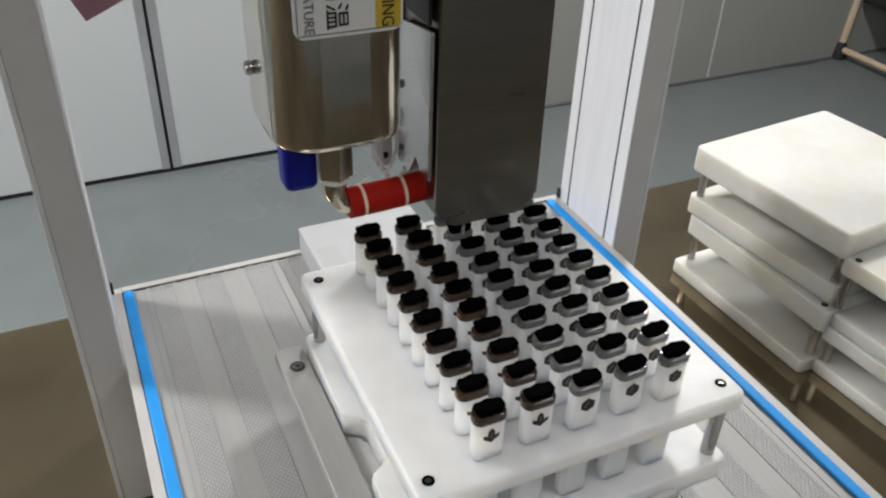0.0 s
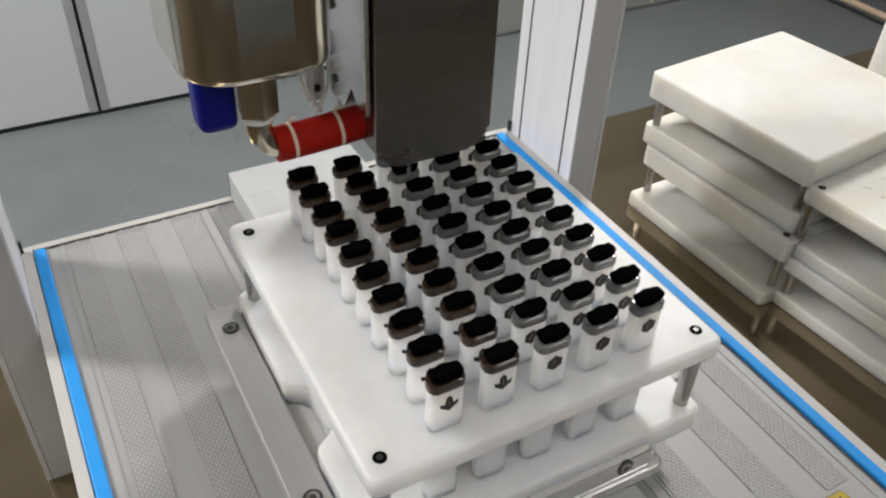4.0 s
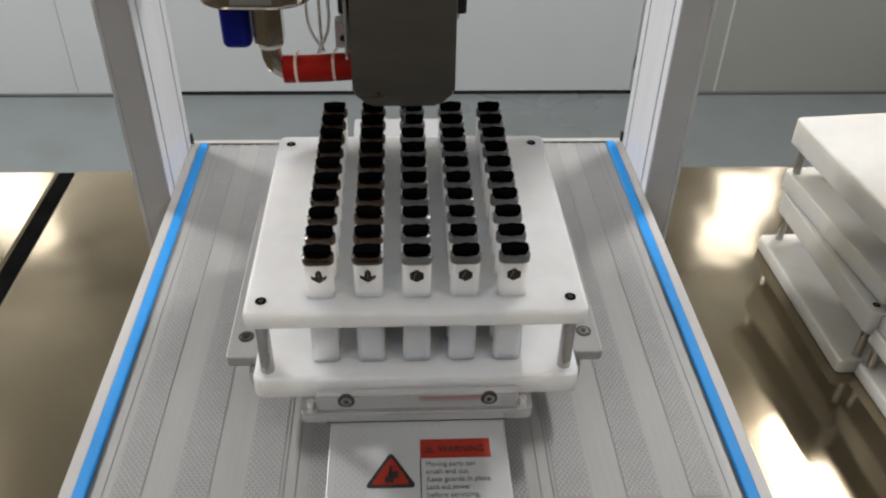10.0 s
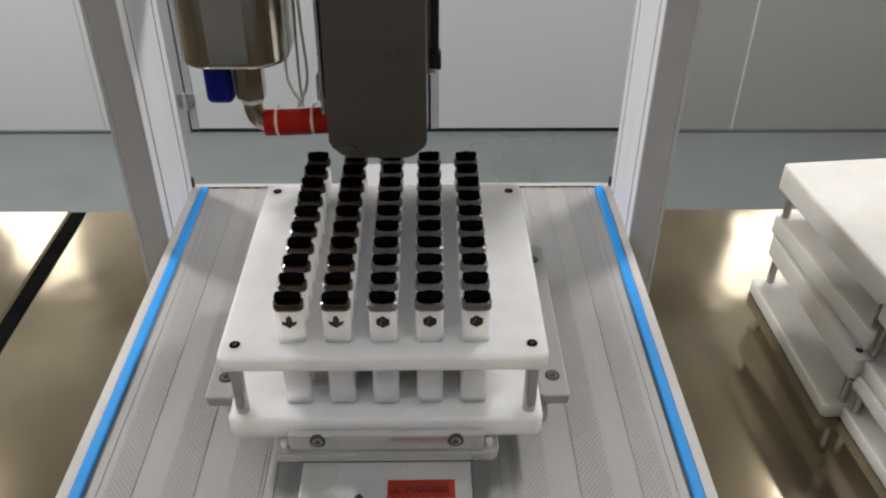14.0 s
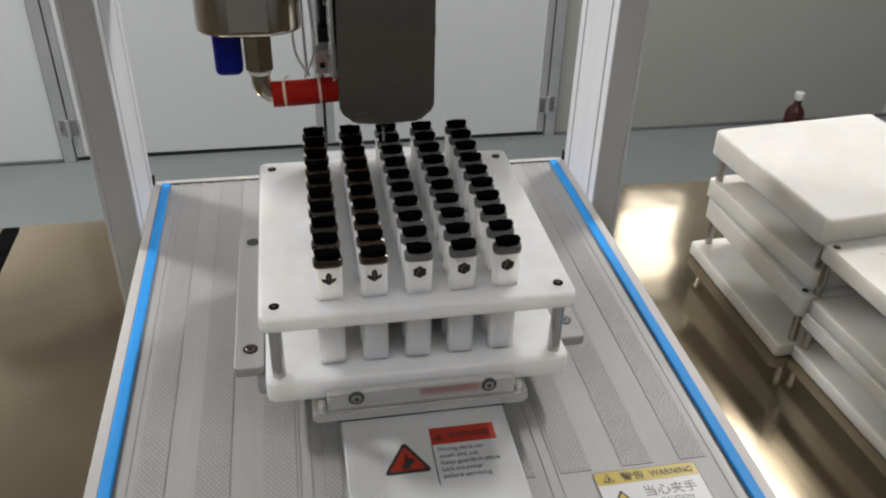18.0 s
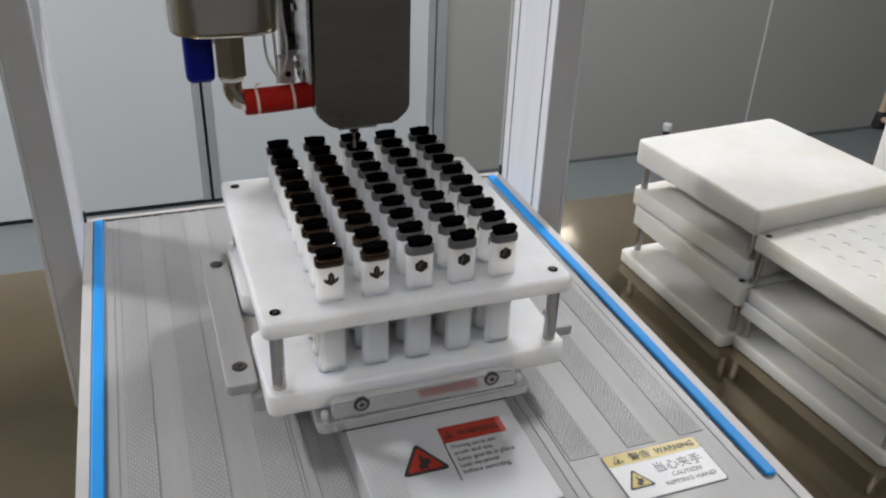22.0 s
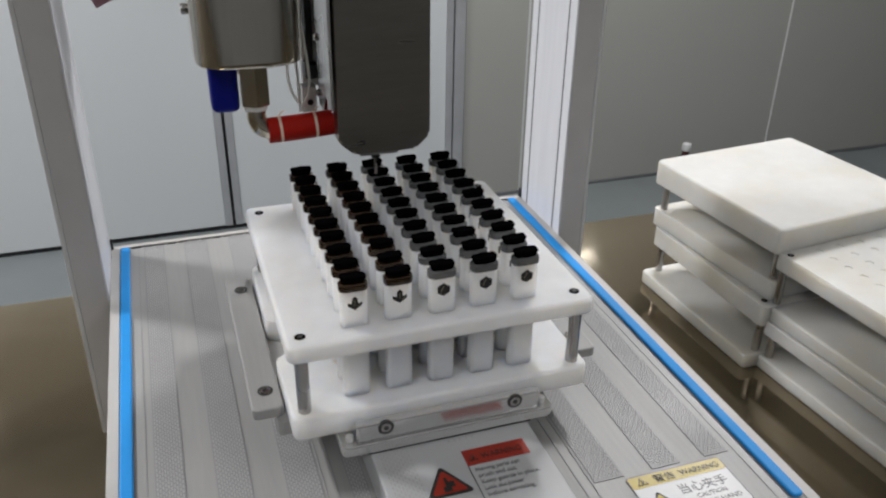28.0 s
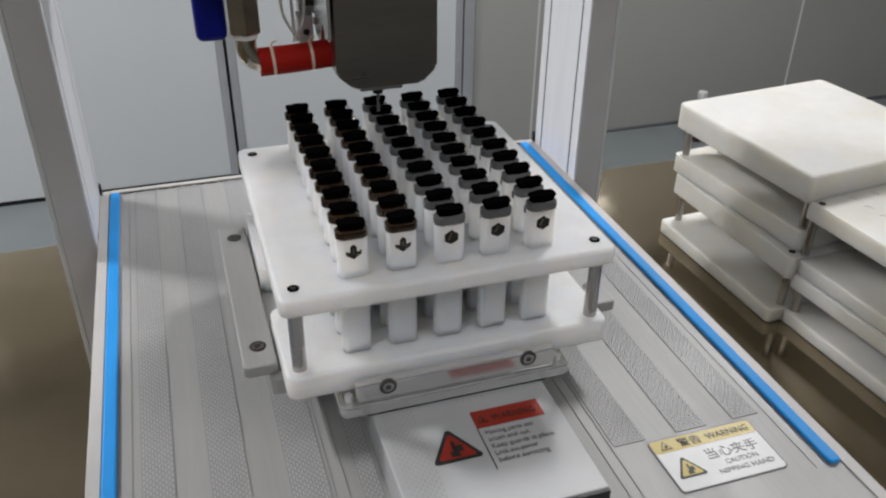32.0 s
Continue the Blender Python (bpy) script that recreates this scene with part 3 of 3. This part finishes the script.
    head = part("screw", tube(r, -0.001, 0.0008, seg=18, bev=0.0003, m=m), M_STEEL, parent, "socket screw in a dark recess")
    part("recess", tube(r * 1.45, -0.0015, 0.00025, seg=18, m=m), M_SCREW, head)
    part("socket", tube(r * 0.5, 0.0003, 0.0010, seg=6, m=m), M_SCREW, head)


stage = thing("moving_stage", "milled aluminium carriage plate bolted over the rail cover", "stage", at=pose(0, TY, 0))
part("base_plate", prism(rounded(rect(-0.1090, 0.1090, -0.3555, -0.1695), 0.003), 0.0300, 0.0412, 0.0008), M_PLATE, stage)
for sx in (-1, 1):
    a, b = sorted((sx * 0.1035, sx * 0.124))
    part("side_bracket", prism(rounded(rect(a, b, -0.3495, -0.1695), 0.004), 0.0413, 0.0490, 0.0012), M_TABLE, stage, "milled aluminium side bracket")
part("carriage", box(-0.064, 0.064, -0.350, -0.170, 0.0262, 0.0299, 0.001), M_PLATE, stage)
ledge = rounded([(-0.0735, -0.3868), (0.0735, -0.3868), (0.0735, -0.3560), (-0.0735, -0.3560)], [0.005, 0.005, 0.001, 0.001], 4)
fb = part("front_block", prism(ledge, 0.0274, 0.0352, 0.0012, seg=2), M_BLOCK, stage, "machined front ledge")
# Black strip standing in for the shadow between ledge and rail cover
part("wiper", box(-0.0575, 0.0575, -0.3858, -0.3560, 0.0259, 0.0273, 0.0003), M_SHADE_BLACK, stage, "black strip painted as the shade under the ledge")
step = part("block_step", box(-0.0635, 0.0635, -0.3842, -0.3560, 0.0353, 0.0488, 0.0014), M_BLOCK, stage, "machined upper block")
for x in (-0.0443, 0.0450):
    socket_screw(x, -0.3844, 0.0446, 0.0036, step, "front")
for x in (-0.0672, 0.0672):
    part("locating_pin", tube(0.0026, 0.0351, 0.0395, (x, -0.3790), 14, None, 0.0006), M_WHITE_METAL, fb, "small bright pin")
for x in (-0.113, 0.114):
    for y in (-0.1913, -0.3293):
        socket_screw(x, y, 0.0491, 0.0036, stage)
scrawl = part("marker_scrawl", box(0.1095, 0.1125, -0.250, -0.228, 0.0490, 0.0493), M_RED, stage, "smudged red pen mark")
for k in range(5):
    part("pen_stroke", box(0.1085 + 0.002 * (k % 2), 0.1135, -0.278 + 0.009 * k, -0.275 + 0.009 * k, 0.0490, 0.0493), M_RED, scrawl)


# ---- vial racks ----
PX, PY = 0.0285, 0.0195


def drilled_plate(x0, x1, y0, y1, z0, z1, depth, r):
    """A plate whose top has five by ten round pockets."""
    bm = bmesh.new()
    gx0, gy0 = -2.5 * PX, -5 * PY
    corner = math.atan2(PY, PX)
    turns = sorted([math.tau * (k + 0.5) / 16 for k in range(16)] + [corner, math.pi - corner, math.pi + corner, math.tau - corner])
    n = len(turns)

    def quad(a, b, c, d):
        bm.faces.new([bm.verts.new(p) for p in (a, b, c, d)])
    for i in range(5):
        for j in range(10):
            ax, ay = gx0 + i * PX, gy0 + j * PY
            cx, cy = ax + PX / 2, ay + PY / 2
            ring, rim = [], []
            for turn in turns:
                c, s = math.cos(turn), math.sin(turn)
                ring.append((cx + r * c, cy + r * s))
                f = min(PX / 2 / abs(c), PY / 2 / abs(s))
                rim.append((cx + f * c, cy + f * s))
            for k in range(n):
                m = (k + 1) % n
                quad((*rim[k], z1), (*rim[m], z1), (*ring[m], z1), (*ring[k], z1))
                quad((*ring[k], z1), (*ring[m], z1), (*ring[m], z1 - depth), (*ring[k], z1 - depth))
            bm.faces.new([bm.verts.new((*p, z1 - depth)) for p in ring])
    # the border round the field of pockets
    gx1, gy1 = -gx0, -gy0
    for a, b, c, d in (((x0, y0), (x1, y0), (gx1, gy0), (gx0, gy0)), ((x1, y0), (x1, y1), (gx1, gy1), (gx1, gy0)),
                       ((x1, y1), (x0, y1), (gx0, gy1), (gx1, gy1)), ((x0, y1), (x0, y0), (gx0, gy0), (gx0, gy1))):
        quad((*a, z1), (*b, z1), (*c, z1), (*d, z1))
    for a, b in (((x0, y0), (x1, y0)), ((x1, y0), (x1, y1)), ((x1, y1), (x0, y1)), ((x0, y1), (x0, y0))):
        quad((*a, z0), (*b, z0), (*b, z1), (*a, z1))
    quad((x0, y0, z0), (x0, y1, z0), (x1, y1, z0), (x1, y0, z0))
    bmesh.ops.remove_doubles(bm, verts=bm.verts, dist=1e-5)
    upright = [e for e in bm.edges if abs(e.verts[0].co.z - e.verts[1].co.z) > 0.9 * (z1 - z0)]
    bmesh.ops.bevel(bm, geom=upright, offset=0.006, segments=4, profile=0.5, affect="EDGES")
    return bm


def rack(label, levels, mat, at, drilled=False, notch=False, group="", plain=False, foot=None, head=None, edges=(0.0022, 0.0026)):
    """A vial rack: two plates on four steel rods. levels: bottom plate z0, z1 and top plate z0, z1, about its own middle."""
    a, b, c, d = levels
    r = thing("vial_rack", label, "rack", group, at=at)
    w, h = 0.102, 0.104
    if notch:
        out = [(-w, -h), (w, -h), (w, h), (-w, h), (-w, 0.018), (-w + 0.012, 0.010), (-w + 0.012, -0.026), (-w, -0.034)]
        rad = [0.006, 0.006, 0.006, 0.006, 0.003, 0.006, 0.006, 0.003]
    else:
        fw, fh = foot or (w, h)
        out, rad = rect(-fw, fw, -fh, fh), 0.006
    part("bottom_plate", prism(rounded(out, rad), a, b, edges[0], seg=3), mat, r)
    if drilled:
        part("top_plate", drilled_plate(-0.098, w, -0.102, h, c, d, 0.0008, 0.0044), mat, r, "plate drilled with rows of round pockets", smooth=30)
    else:
        tw, th = head or (w, h)
        part("top_plate", prism(rounded(rect(-tw, tw, -th, th), 0.006), c, d, edges[1], seg=3), mat, r)
    for x in (-0.093, 0.093):
        for y in (-0.0945, 0.0945):
            part("rod", tube(0.0043, b, c, (x, y), 18), M_STEEL, r, "polished steel spacer rod")
            if plain:
                continue
            hole = part("screw_hole", tube(0.0034, d - 0.0005, d + 0.0003, (x * 0.989, y * 0.965), 18), M_SHADE_BLACK, r, "dark countersunk screw")
            part("screw_socket", tube(0.0017, d, d + 0.0006, (x * 0.989, y * 0.965), 6), M_SCREW, hole)
    return r


rack("white plastic vial rack full of capped vials, bolted to the stage", (0.0415, 0.0582, 0.0995, 0.1114), M_RACK, pose(0, -0.2745 + TY, 0), notch=True, group="vial racks")

# ---- vials ----
VZ = 0.0048   # lift of the vials' upper parts
RR = rounded(rect(-0.0085, 0.0085, -0.0044, 0.0044), 0.0030, 5)
RC = rounded(rect(-0.0088, 0.0088, -0.0047, 0.0047), 0.0038, 5)
body_me = finish(prism(RR, 0.0584, 0.1312 + VZ, 0.0006), "body", M_VIAL, 40)


def cap_mesh(seed):
    """A soft black plug: a foot, a wide low lip with three rounded lobes along each side and a slightly hollow top."""
    rng = random.Random(seed)
    n, top = 48, []
    wob = [rng.uniform(-0.00022, 0.00022) for _ in range(6)]
    for k in range(n):
        turn = math.tau * k / n
        c, s = math.cos(turn), math.sin(turn)
        # a long rounded outline, swelled into lobes
        x = 0.0080 * math.copysign(abs(c) ** 0.70, c)
        y = 0.0038 * math.copysign(abs(s) ** 0.55, s)
        y += math.copysign(0.00034, s) * math.cos(x / 0.0082 * 6.6) * min(1, abs(s) * 1.6) + wob[k * 6 // n]
        top.append((x, y))
    tilt = rng.uniform(-0.00035, 0.00035)

    def ring(kx, ky, z, w=1.0):
        return [(x * kx, y * ky, z + VZ + w * (tilt * x / 0.0082 + 0.0001 * math.cos(x / 0.0082 * 6.6))) for x, y in top]
    return finish(loft([ring(0.82, 0.82, 0.1350, 0), ring(0.86, 0.88, 0.1364, 0), ring(0.95, 0.98, 0.1380), ring(1.02, 1.07, 0.1394), ring(1.03, 1.10, 0.1403), ring(0.98, 1.02, 0.1410), ring(0.80, 0.74, 0.1409)]), "cap", M_BLACK, 50)


def collar_mesh(mat):
    rings = [[(p[0] * k, p[1] * k, z + VZ) for p in RC] for k, z in ((0.95, 0.1312), (1.04, 0.1317), (1.06, 0.1338), (1.04, 0.1358), (0.88, 0.1365))]
    return finish(loft(rings), "collar", mat, 40)


def print_mesh(shapes, y, mat, name):
    """Thin printed shapes on the front of a vial."""
    bm = bmesh.new()
    for pts in shapes:
        front = [bm.verts.new((p[0] * 1.14, y - 0.0002, 0.1234 + VZ + p[1] * 1.1)) for p in pts]
        back = [bm.verts.new((p[0] * 1.14, y + 0.0004, 0.1234 + VZ + p[1] * 1.1)) for p in pts]
        bm.faces.new(front)
        for i in range(len(pts)):
            k = (i + 1) % len(pts)
            bm.faces.new((front[k], front[i], back[i], back[k]))
    return finish(bm, name, mat)


LEAF = [[(0, -0.0044), (0.0038, -0.0016), (0.0041, 0.0006), (0.0018, -0.0004), (0.0015, 0.0028), (0, 0.0044), (-0.0015, 0.0028), (-0.0018, -0.0004), (-0.0041, 0.0006), (-0.0038, -0.0016)]]
SWIRL = [[(0, -0.0042), (0.0035, -0.0020), (0.0036, 0.0018), (0.0014, 0.0030), (0.0002, 0.0043), (-0.0016, 0.0032), (-0.0036, 0.0020), (-0.0035, -0.0020)]]
LEAF_GAPS = [[(-0.00016, -0.0012), (0.00016, -0.0012), (0.0001, 0.0022), (-0.0001, 0.0022)], [(0.0009, -0.0029), (0.0011, -0.0029), (0.0027, -0.0009), (0.0025, -0.0008)]]
SWIRL_GAPS = [[(-0.0018, -0.0012), (-0.0015, -0.0014), (0.0001, 0.0024), (-0.0002, 0.0025)]]
caps = [cap_mesh(k) for k in range(6)]
collars = {True: collar_mesh(M_AMBER), False: collar_mesh(M_CLEAR)}
emblems = {True: print_mesh(LEAF, -0.00445, M_EMBLEM, "emblem"), False: print_mesh(SWIRL, -0.00445, M_EMBLEM, "emblem")}
strokes = {True: print_mesh(LEAF_GAPS, -0.0047, M_STROKE, "emblem_stroke"), False: print_mesh(SWIRL_GAPS, -0.0047, M_STROKE, "emblem_stroke")}
for i in range(5):
    for j in range(10):
        amber = i < 2
        label = "white plastic vial with amber oil under a black cap" if amber else "white plastic vial with clear collar and black cap"
        v = thing("vial", label, "vial", "vials in the rack", at=pose((i - 2) * PX, -0.3600 + j * PY + TY + random.uniform(-0.0003, 0.0003), 0, 0, 0, random.uniform(-1.2, 1.2)))
        part("body", body_me, None, v)
        part("collar", collars[amber], None, v, "amber oil-filled collar" if amber else "clear plastic collar")
        part("cap", caps[random.randrange(6)], None, v, "black rubbery cap")
        sign = part("emblem", emblems[amber], None, v, "dark printed emblem")
        part("emblem_stroke", strokes[amber], None, sign)

# ---- stacked spare racks on the bench ----
K = pose(0.5185, -0.0900, BENCH, 0, 0, 2)
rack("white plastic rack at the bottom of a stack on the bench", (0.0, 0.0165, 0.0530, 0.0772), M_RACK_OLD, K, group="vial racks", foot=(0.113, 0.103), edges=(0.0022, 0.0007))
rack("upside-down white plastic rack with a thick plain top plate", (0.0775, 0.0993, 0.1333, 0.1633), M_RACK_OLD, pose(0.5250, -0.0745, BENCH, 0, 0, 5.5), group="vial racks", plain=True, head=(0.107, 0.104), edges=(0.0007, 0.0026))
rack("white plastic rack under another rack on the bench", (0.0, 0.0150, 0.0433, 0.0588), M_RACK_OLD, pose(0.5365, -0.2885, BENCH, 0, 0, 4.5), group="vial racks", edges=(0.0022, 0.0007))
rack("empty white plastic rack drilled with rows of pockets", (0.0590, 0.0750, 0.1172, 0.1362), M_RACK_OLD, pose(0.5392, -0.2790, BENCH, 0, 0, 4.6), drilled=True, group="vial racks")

# ---- dispensing head ----
HDX = -0.0060
head = thing("dispenser_unit", "brushed stainless heated filling head with tank, valve and needle", "filling head", at=pose(HDX, 0.017, 0.0040))
house = [(-0.0332, 0.45), (-0.0332, 0.1842), (-0.0225, 0.1745), (0.0225, 0.1745), (0.0332, 0.1842), (0.0332, 0.45)]
hb = prism(rounded(house, [0, 0.004, 0.004, 0.004, 0.004, 0], 4), -0.275, -0.226, 0.0022, seg=3)
bmesh.ops.transform(hb, matrix=Matrix(((1, 0, 0, 0), (0, 0, 1, 0), (0, 1, 0, 0), (0, 0, 0, 1))), verts=hb.verts)
part("housing", hb, M_HOUSE, head, "brushed stainless housing with chamfered foot")
part("nozzle_block", box(-0.0145, 0.0145, -0.258, -0.234, 0.1655, 0.1744, 0.0008), M_PLATE, head)
nz = part("nozzle", tube(0.0036, 0.1595, 0.1654, (0, -0.246), 16, None, 0.0005), M_DARK, head, "black needle hub")
part("needle_tip", tube(0.0010, 0.1462, 0.1594, (0, -0.246), 10), M_STEEL, nz, "thin steel needle")
part("back_plate", box(-0.044, 0.040, -0.2045, -0.196, 0.205, 0.60, 0.001), M_WHITE_METAL, head, "white mounting plate")
part("spacer", box(-0.030, 0.030, -0.2258, -0.2048, 0.235, 0.60, 0.001), M_DARK, head, "black spacer block")
part("slide", box(-0.035, 0.035, -0.1955, -0.088, 0.36, 0.60, 0.002), M_DARK, head, "black slide block")
for x in (-0.0395, 0.0390):
    bar = part("guide_bar", box(x - 0.0028, x + 0.0028, -0.2140, -0.2050, 0.222, 0.60, 0.0012), M_DARK, head, "black guide bar")
    part("end_block", box(x - 0.0045, x + 0.0045, -0.2185, -0.2048, 0.214, 0.2255, 0.0015), M_DARK, bar)
sp = prism(rounded([(-0.272, 0.205), (-0.262, 0.205), (-0.254, 0.214), (-0.244, 0.198), (-0.2265, 0.198), (-0.2265, 0.276), (-0.2330, 0.286), (-0.272, 0.292)], 0.002), -0.0368, -0.0346, 0.0004)
bmesh.ops.transform(sp, matrix=Matrix(((0, 0, 1, 0), (1, 0, 0, 0), (0, 1, 0, 0), (0, 0, 0, 1))), verts=sp.verts)
br = part("side_plate", sp, M_SHINE, head, "polished steel side plate")
part("heater_block", box(-0.0362, -0.0345, -0.268, -0.2262, 0.2935, 0.44, 0.0006), M_DARK, head, "black panel above the side plate")
for y, z in ((-0.2310, 0.248), (-0.2310, 0.2075)):
    part("plate_screw", tube(0.0026, 0, 0.0022, seg=14, bev=0.0006, m=pose(-0.0368, y, z, 0, -90, 0)), M_STEEL, br, "domed steel screw")

# heated tank with a flat front and round corners
TX0, TX1 = -0.1225, -0.0545
tank_out = rounded(rect(TX0, TX1, -0.292, -0.215), 0.022, 8)
cx, cy = (TX0 + TX1) / 2, -0.2535
rings = [[(cx + (p[0] - cx) * k, cy + (p[1] - cy) * k, z) for p in tank_out] for k, z in ((0.965, 0.2455), (0.985, 0.2459), (0.996, 0.2469), (1.0, 0.2488), (1.0, 0.46))]
tank = part("tank", loft(rings), M_TANK, head, "polished stainless tank with rounded corners", smooth=30)
kn = part("tank_screw", tube(0.0036, 0, 0.004, seg=16, bev=0.001, m=pose(TX0, -0.2450, 0.275, 0, -90, 0)), M_STEEL, tank, "domed steel screw")
part("rim_clip", box(cx - 0.008, cx + 0.004, -0.2145, -0.200, 0.30, 0.34, 0.001), M_WHITE_METAL, tank)
LZ = 0.3035
tl = prism(rounded(rect(TX0 + 0.010, TX1 - 0.006, LZ, LZ + 0.085), 0.005), 0.2922, 0.2926)
bmesh.ops.transform(tl, matrix=Matrix(((1, 0, 0, 0), (0, 0, -1, 0), (0, 1, 0, 0), (0, 0, 0, 1))), verts=tl.verts)
tlab = part("tank_label", tl, M_WHITE, tank, "white and yellow heat warning label, set sideways")


def on_front(x0, x1, z0, z1, d, mat, name, parent):
    return part(name, box(x0, x1, -0.2926 - d, -0.2926 - d + 0.0002, z0, z1), mat, parent)


on_front(TX0 + 0.0115, TX0 + 0.0120, LZ + 0.003, LZ + 0.083, 0.0002, M_GREY_INK, "label_rule", tlab)
on_front(TX0 + 0.0115, TX1 - 0.0085, LZ + 0.0015, LZ + 0.0020, 0.0002, M_GREY_INK, "label_rule", tlab)
yb = on_front(TX1 - 0.0195, TX1 - 0.0072, LZ + 0.002, LZ + 0.083, 0.0002, M_YELLOW, "label_band", tlab)


def sideways(words, x, z, size, width, mat, parent):
    lettering(words, size, mat, parent, pose(x, -0.2930, z, 90, 0, 0) @ pose(0, 0, 0, 0, 0, -90), width=width)


sideways("WARNING", TX1 - 0.0163, LZ + 0.0365, 0.0085, 0.034, M_INK, yb)
sideways("\u9ad8\u6e29", TX0 + 0.0260, LZ + 0.0285, 0.012, 0.024, M_INK, tlab)
sideways("HIGH TEMPERATURE", TX0 + 0.0150, LZ + 0.0580, 0.0065, 0.055, M_GREY_INK, tlab)

vx, vy = -0.0855, -0.2540
union = part("hex_union", tube(0.0105, 0.2105, 0.2405, (vx, vy), 6, None, 0.0012), M_BRASS, head, "nickel hexagon fitting")
part("neck", tube(0.0080, 0.2405, 0.2470, (vx, vy), 20), M_BRASS, union)
part("sealing_tape", tube(0.0078, 0.2072, 0.2105, (vx, vy), 20, None, 0.0005), M_WIRE, union, "white sealing tape")
lever = part("valve_lever", prism(rounded(rect(-0.1148, -0.0962, vy - 0.009, vy + 0.009), 0.005), 0.2085, 0.2450, 0.0040, seg=4), M_LEVER, head, "blue vinyl-covered valve lever")
part("lever_pin", tube(0.004, 0, 0.008, seg=14, m=pose(-0.0965, vy, 0.236, 0, 90, 0)), M_STEEL, lever)
arc = [(vx, vy, 0.2085), (vx, vy, 0.2010), (vx + 0.0022, vy, 0.1952), (vx + 0.0065, vy, 0.1920), (vx + 0.0130, vy, 0.1912)]
part("elbow", pipe(curve_points(arc, 5), 0.0066, 18), M_BRASS, head, "grey metal elbow")
sl = [(vx + 0.0070, vy, 0.1908), (vx + 0.030, vy - 0.0002, 0.1916), (-0.0328, vy, 0.1930)]
sleeve = part("heater_sleeve", pipe(curve_points(sl, 8), 0.0090, 20), M_RED, head, "red silicone heater sleeve")
for x, z in ((-0.0700, 0.1912), (-0.0455, 0.1923)):
    tie = part("cable_tie", pipe([(x - 0.0009, vy, z), (x + 0.0009, vy, z + 0.0001)], 0.0094, 20), M_TIE, sleeve, "beige cable tie")
    part("tie_end", pipe(curve_points([(x, vy + 0.002, z + 0.0090), (x + 0.0012, vy + 0.001, z + 0.0115), (x + 0.0035, vy, z + 0.0125)], 4), 0.0006, 6), M_TIE, tie)
for k, (x, y) in enumerate(((-0.0560, -0.238), (-0.0535, -0.232), (-0.0515, -0.240))):
    w = [(x, y, 0.30), (x - 0.004 + 0.003 * k, y - 0.006, 0.258), (x - 0.005 + 0.0045 * k, y - 0.012, 0.222), (x + 0.004 - 0.004 * k, y - 0.012, 0.2015)]
    part("wire", pipe(curve_points(w, 8), 0.0010, 8), M_WIRE, head, "thin white wire")
arm = part("bracket_arm", box(-0.0470, -0.0365, -0.2168, -0.2050, 0.1890, 0.2080, 0.0008), M_WHITE_METAL, head, "white bracket below the guide bars")
part("bracket_screw", tube(0.0022, 0, 0.001, seg=14, m=pose(-0.0415, -0.2168, 0.1965, 90)), M_DARK, arm)

tip, up, across = Vector((-0.1956, 0.2367)), Vector((-0.412, 0.911)), Vector((0.911, 0.412))
pb = prism([tip, tip + across * 0.15, tip + across * 0.15 + up * 0.43, tip + up * 0.43], -0.0003, 0.0003)
bmesh.ops.transform(pb, matrix=Matrix(((1, 0, 0, 0), (0, 0, 1, 0.0), (0, 1, 0, 0), (0, 0, 0, 1))), verts=pb.verts)
hung = part("pink_sheet", pb, M_PINK, at=pose(0, -0.0026, 0))
tagged(hung, "pink paper sheet hanging askew from the cross beam", "paper sheet")

# ---- far things on the floor ----
bx, by = 1.862, 1.963
bottle = thing("bottle", "brown bottle with a white cap on the floor", "bottle", at=pose(bx, by, FLOOR))
prof = [(0.001, 0), (0.036, 0.0015), (0.038, 0.007), (0.0375, 0.118), (0.031, 0.138), (0.015, 0.156), (0.014, 0.176)]
part("glass_body", loft([[(r * math.cos(a), r * math.sin(a), z) for a in (k * math.tau / 24 for k in range(24))] for r, z in prof]), M_BROWN, bottle, smooth=40)
part("cap", tube(0.0185, 0.176, 0.206, seg=20, bev=0.003), M_WHITE, bottle, "white screw cap")

cart = thing("trolley", "low trolley with beige tube frame and black feet", "trolley", at=pose(3.20, 2.0, FLOOR) @ Matrix.Diagonal((1.35, 1.35, 1.35, 1)))
for x, y in ((0, 0.1), (0, -0.45), (0.5, 0.1), (0.5, -0.45)):
    leg = part("leg", pipe([(x, y, 0.0), (x + (0.03 if x < 0.2 else -0.03), y, 0.42)], 0.014, 12), M_BEIGE, cart)
    part("foot", tube(0.03, 0, 0.06, (x, y), 16, 0.018, 0.003), M_GAP, leg, "black rubber foot")
for x in (0, 0.5):
    part("side_rail", pipe([(x, 0.1, 0.035), (x, -0.45, 0.035)], 0.011, 12), M_BEIGE, cart)
    part("top_rail", pipe([(x + (0.03 if x < 0.2 else -0.03), 0.1, 0.42), (x + (0.03 if x < 0.2 else -0.03), -0.45, 0.42)], 0.014, 12), M_BEIGE, cart)
part("tray_shelf", box(0.03, 0.47, -0.44, 0.09, 0.20, 0.215, 0.003), M_DARK, cart, "dark shelf")

stand = thing("support_plate", "upright white plastic plate with a screw, standing on the bench", "plate", at=pose(0.860, -0.010, BENCH, 0, 0, 4))
part("plate", prism(rounded(rect(-0.008, 0.008, -0.07, 0.07), 0.002), 0.0, 0.23, 0.001), M_RACK, stand)
part("screw", tube(0.004, 0, 0.003, seg=14, m=pose(-0.008, 0.035, 0.12, 0, -90, 0)), M_STEEL, stand)
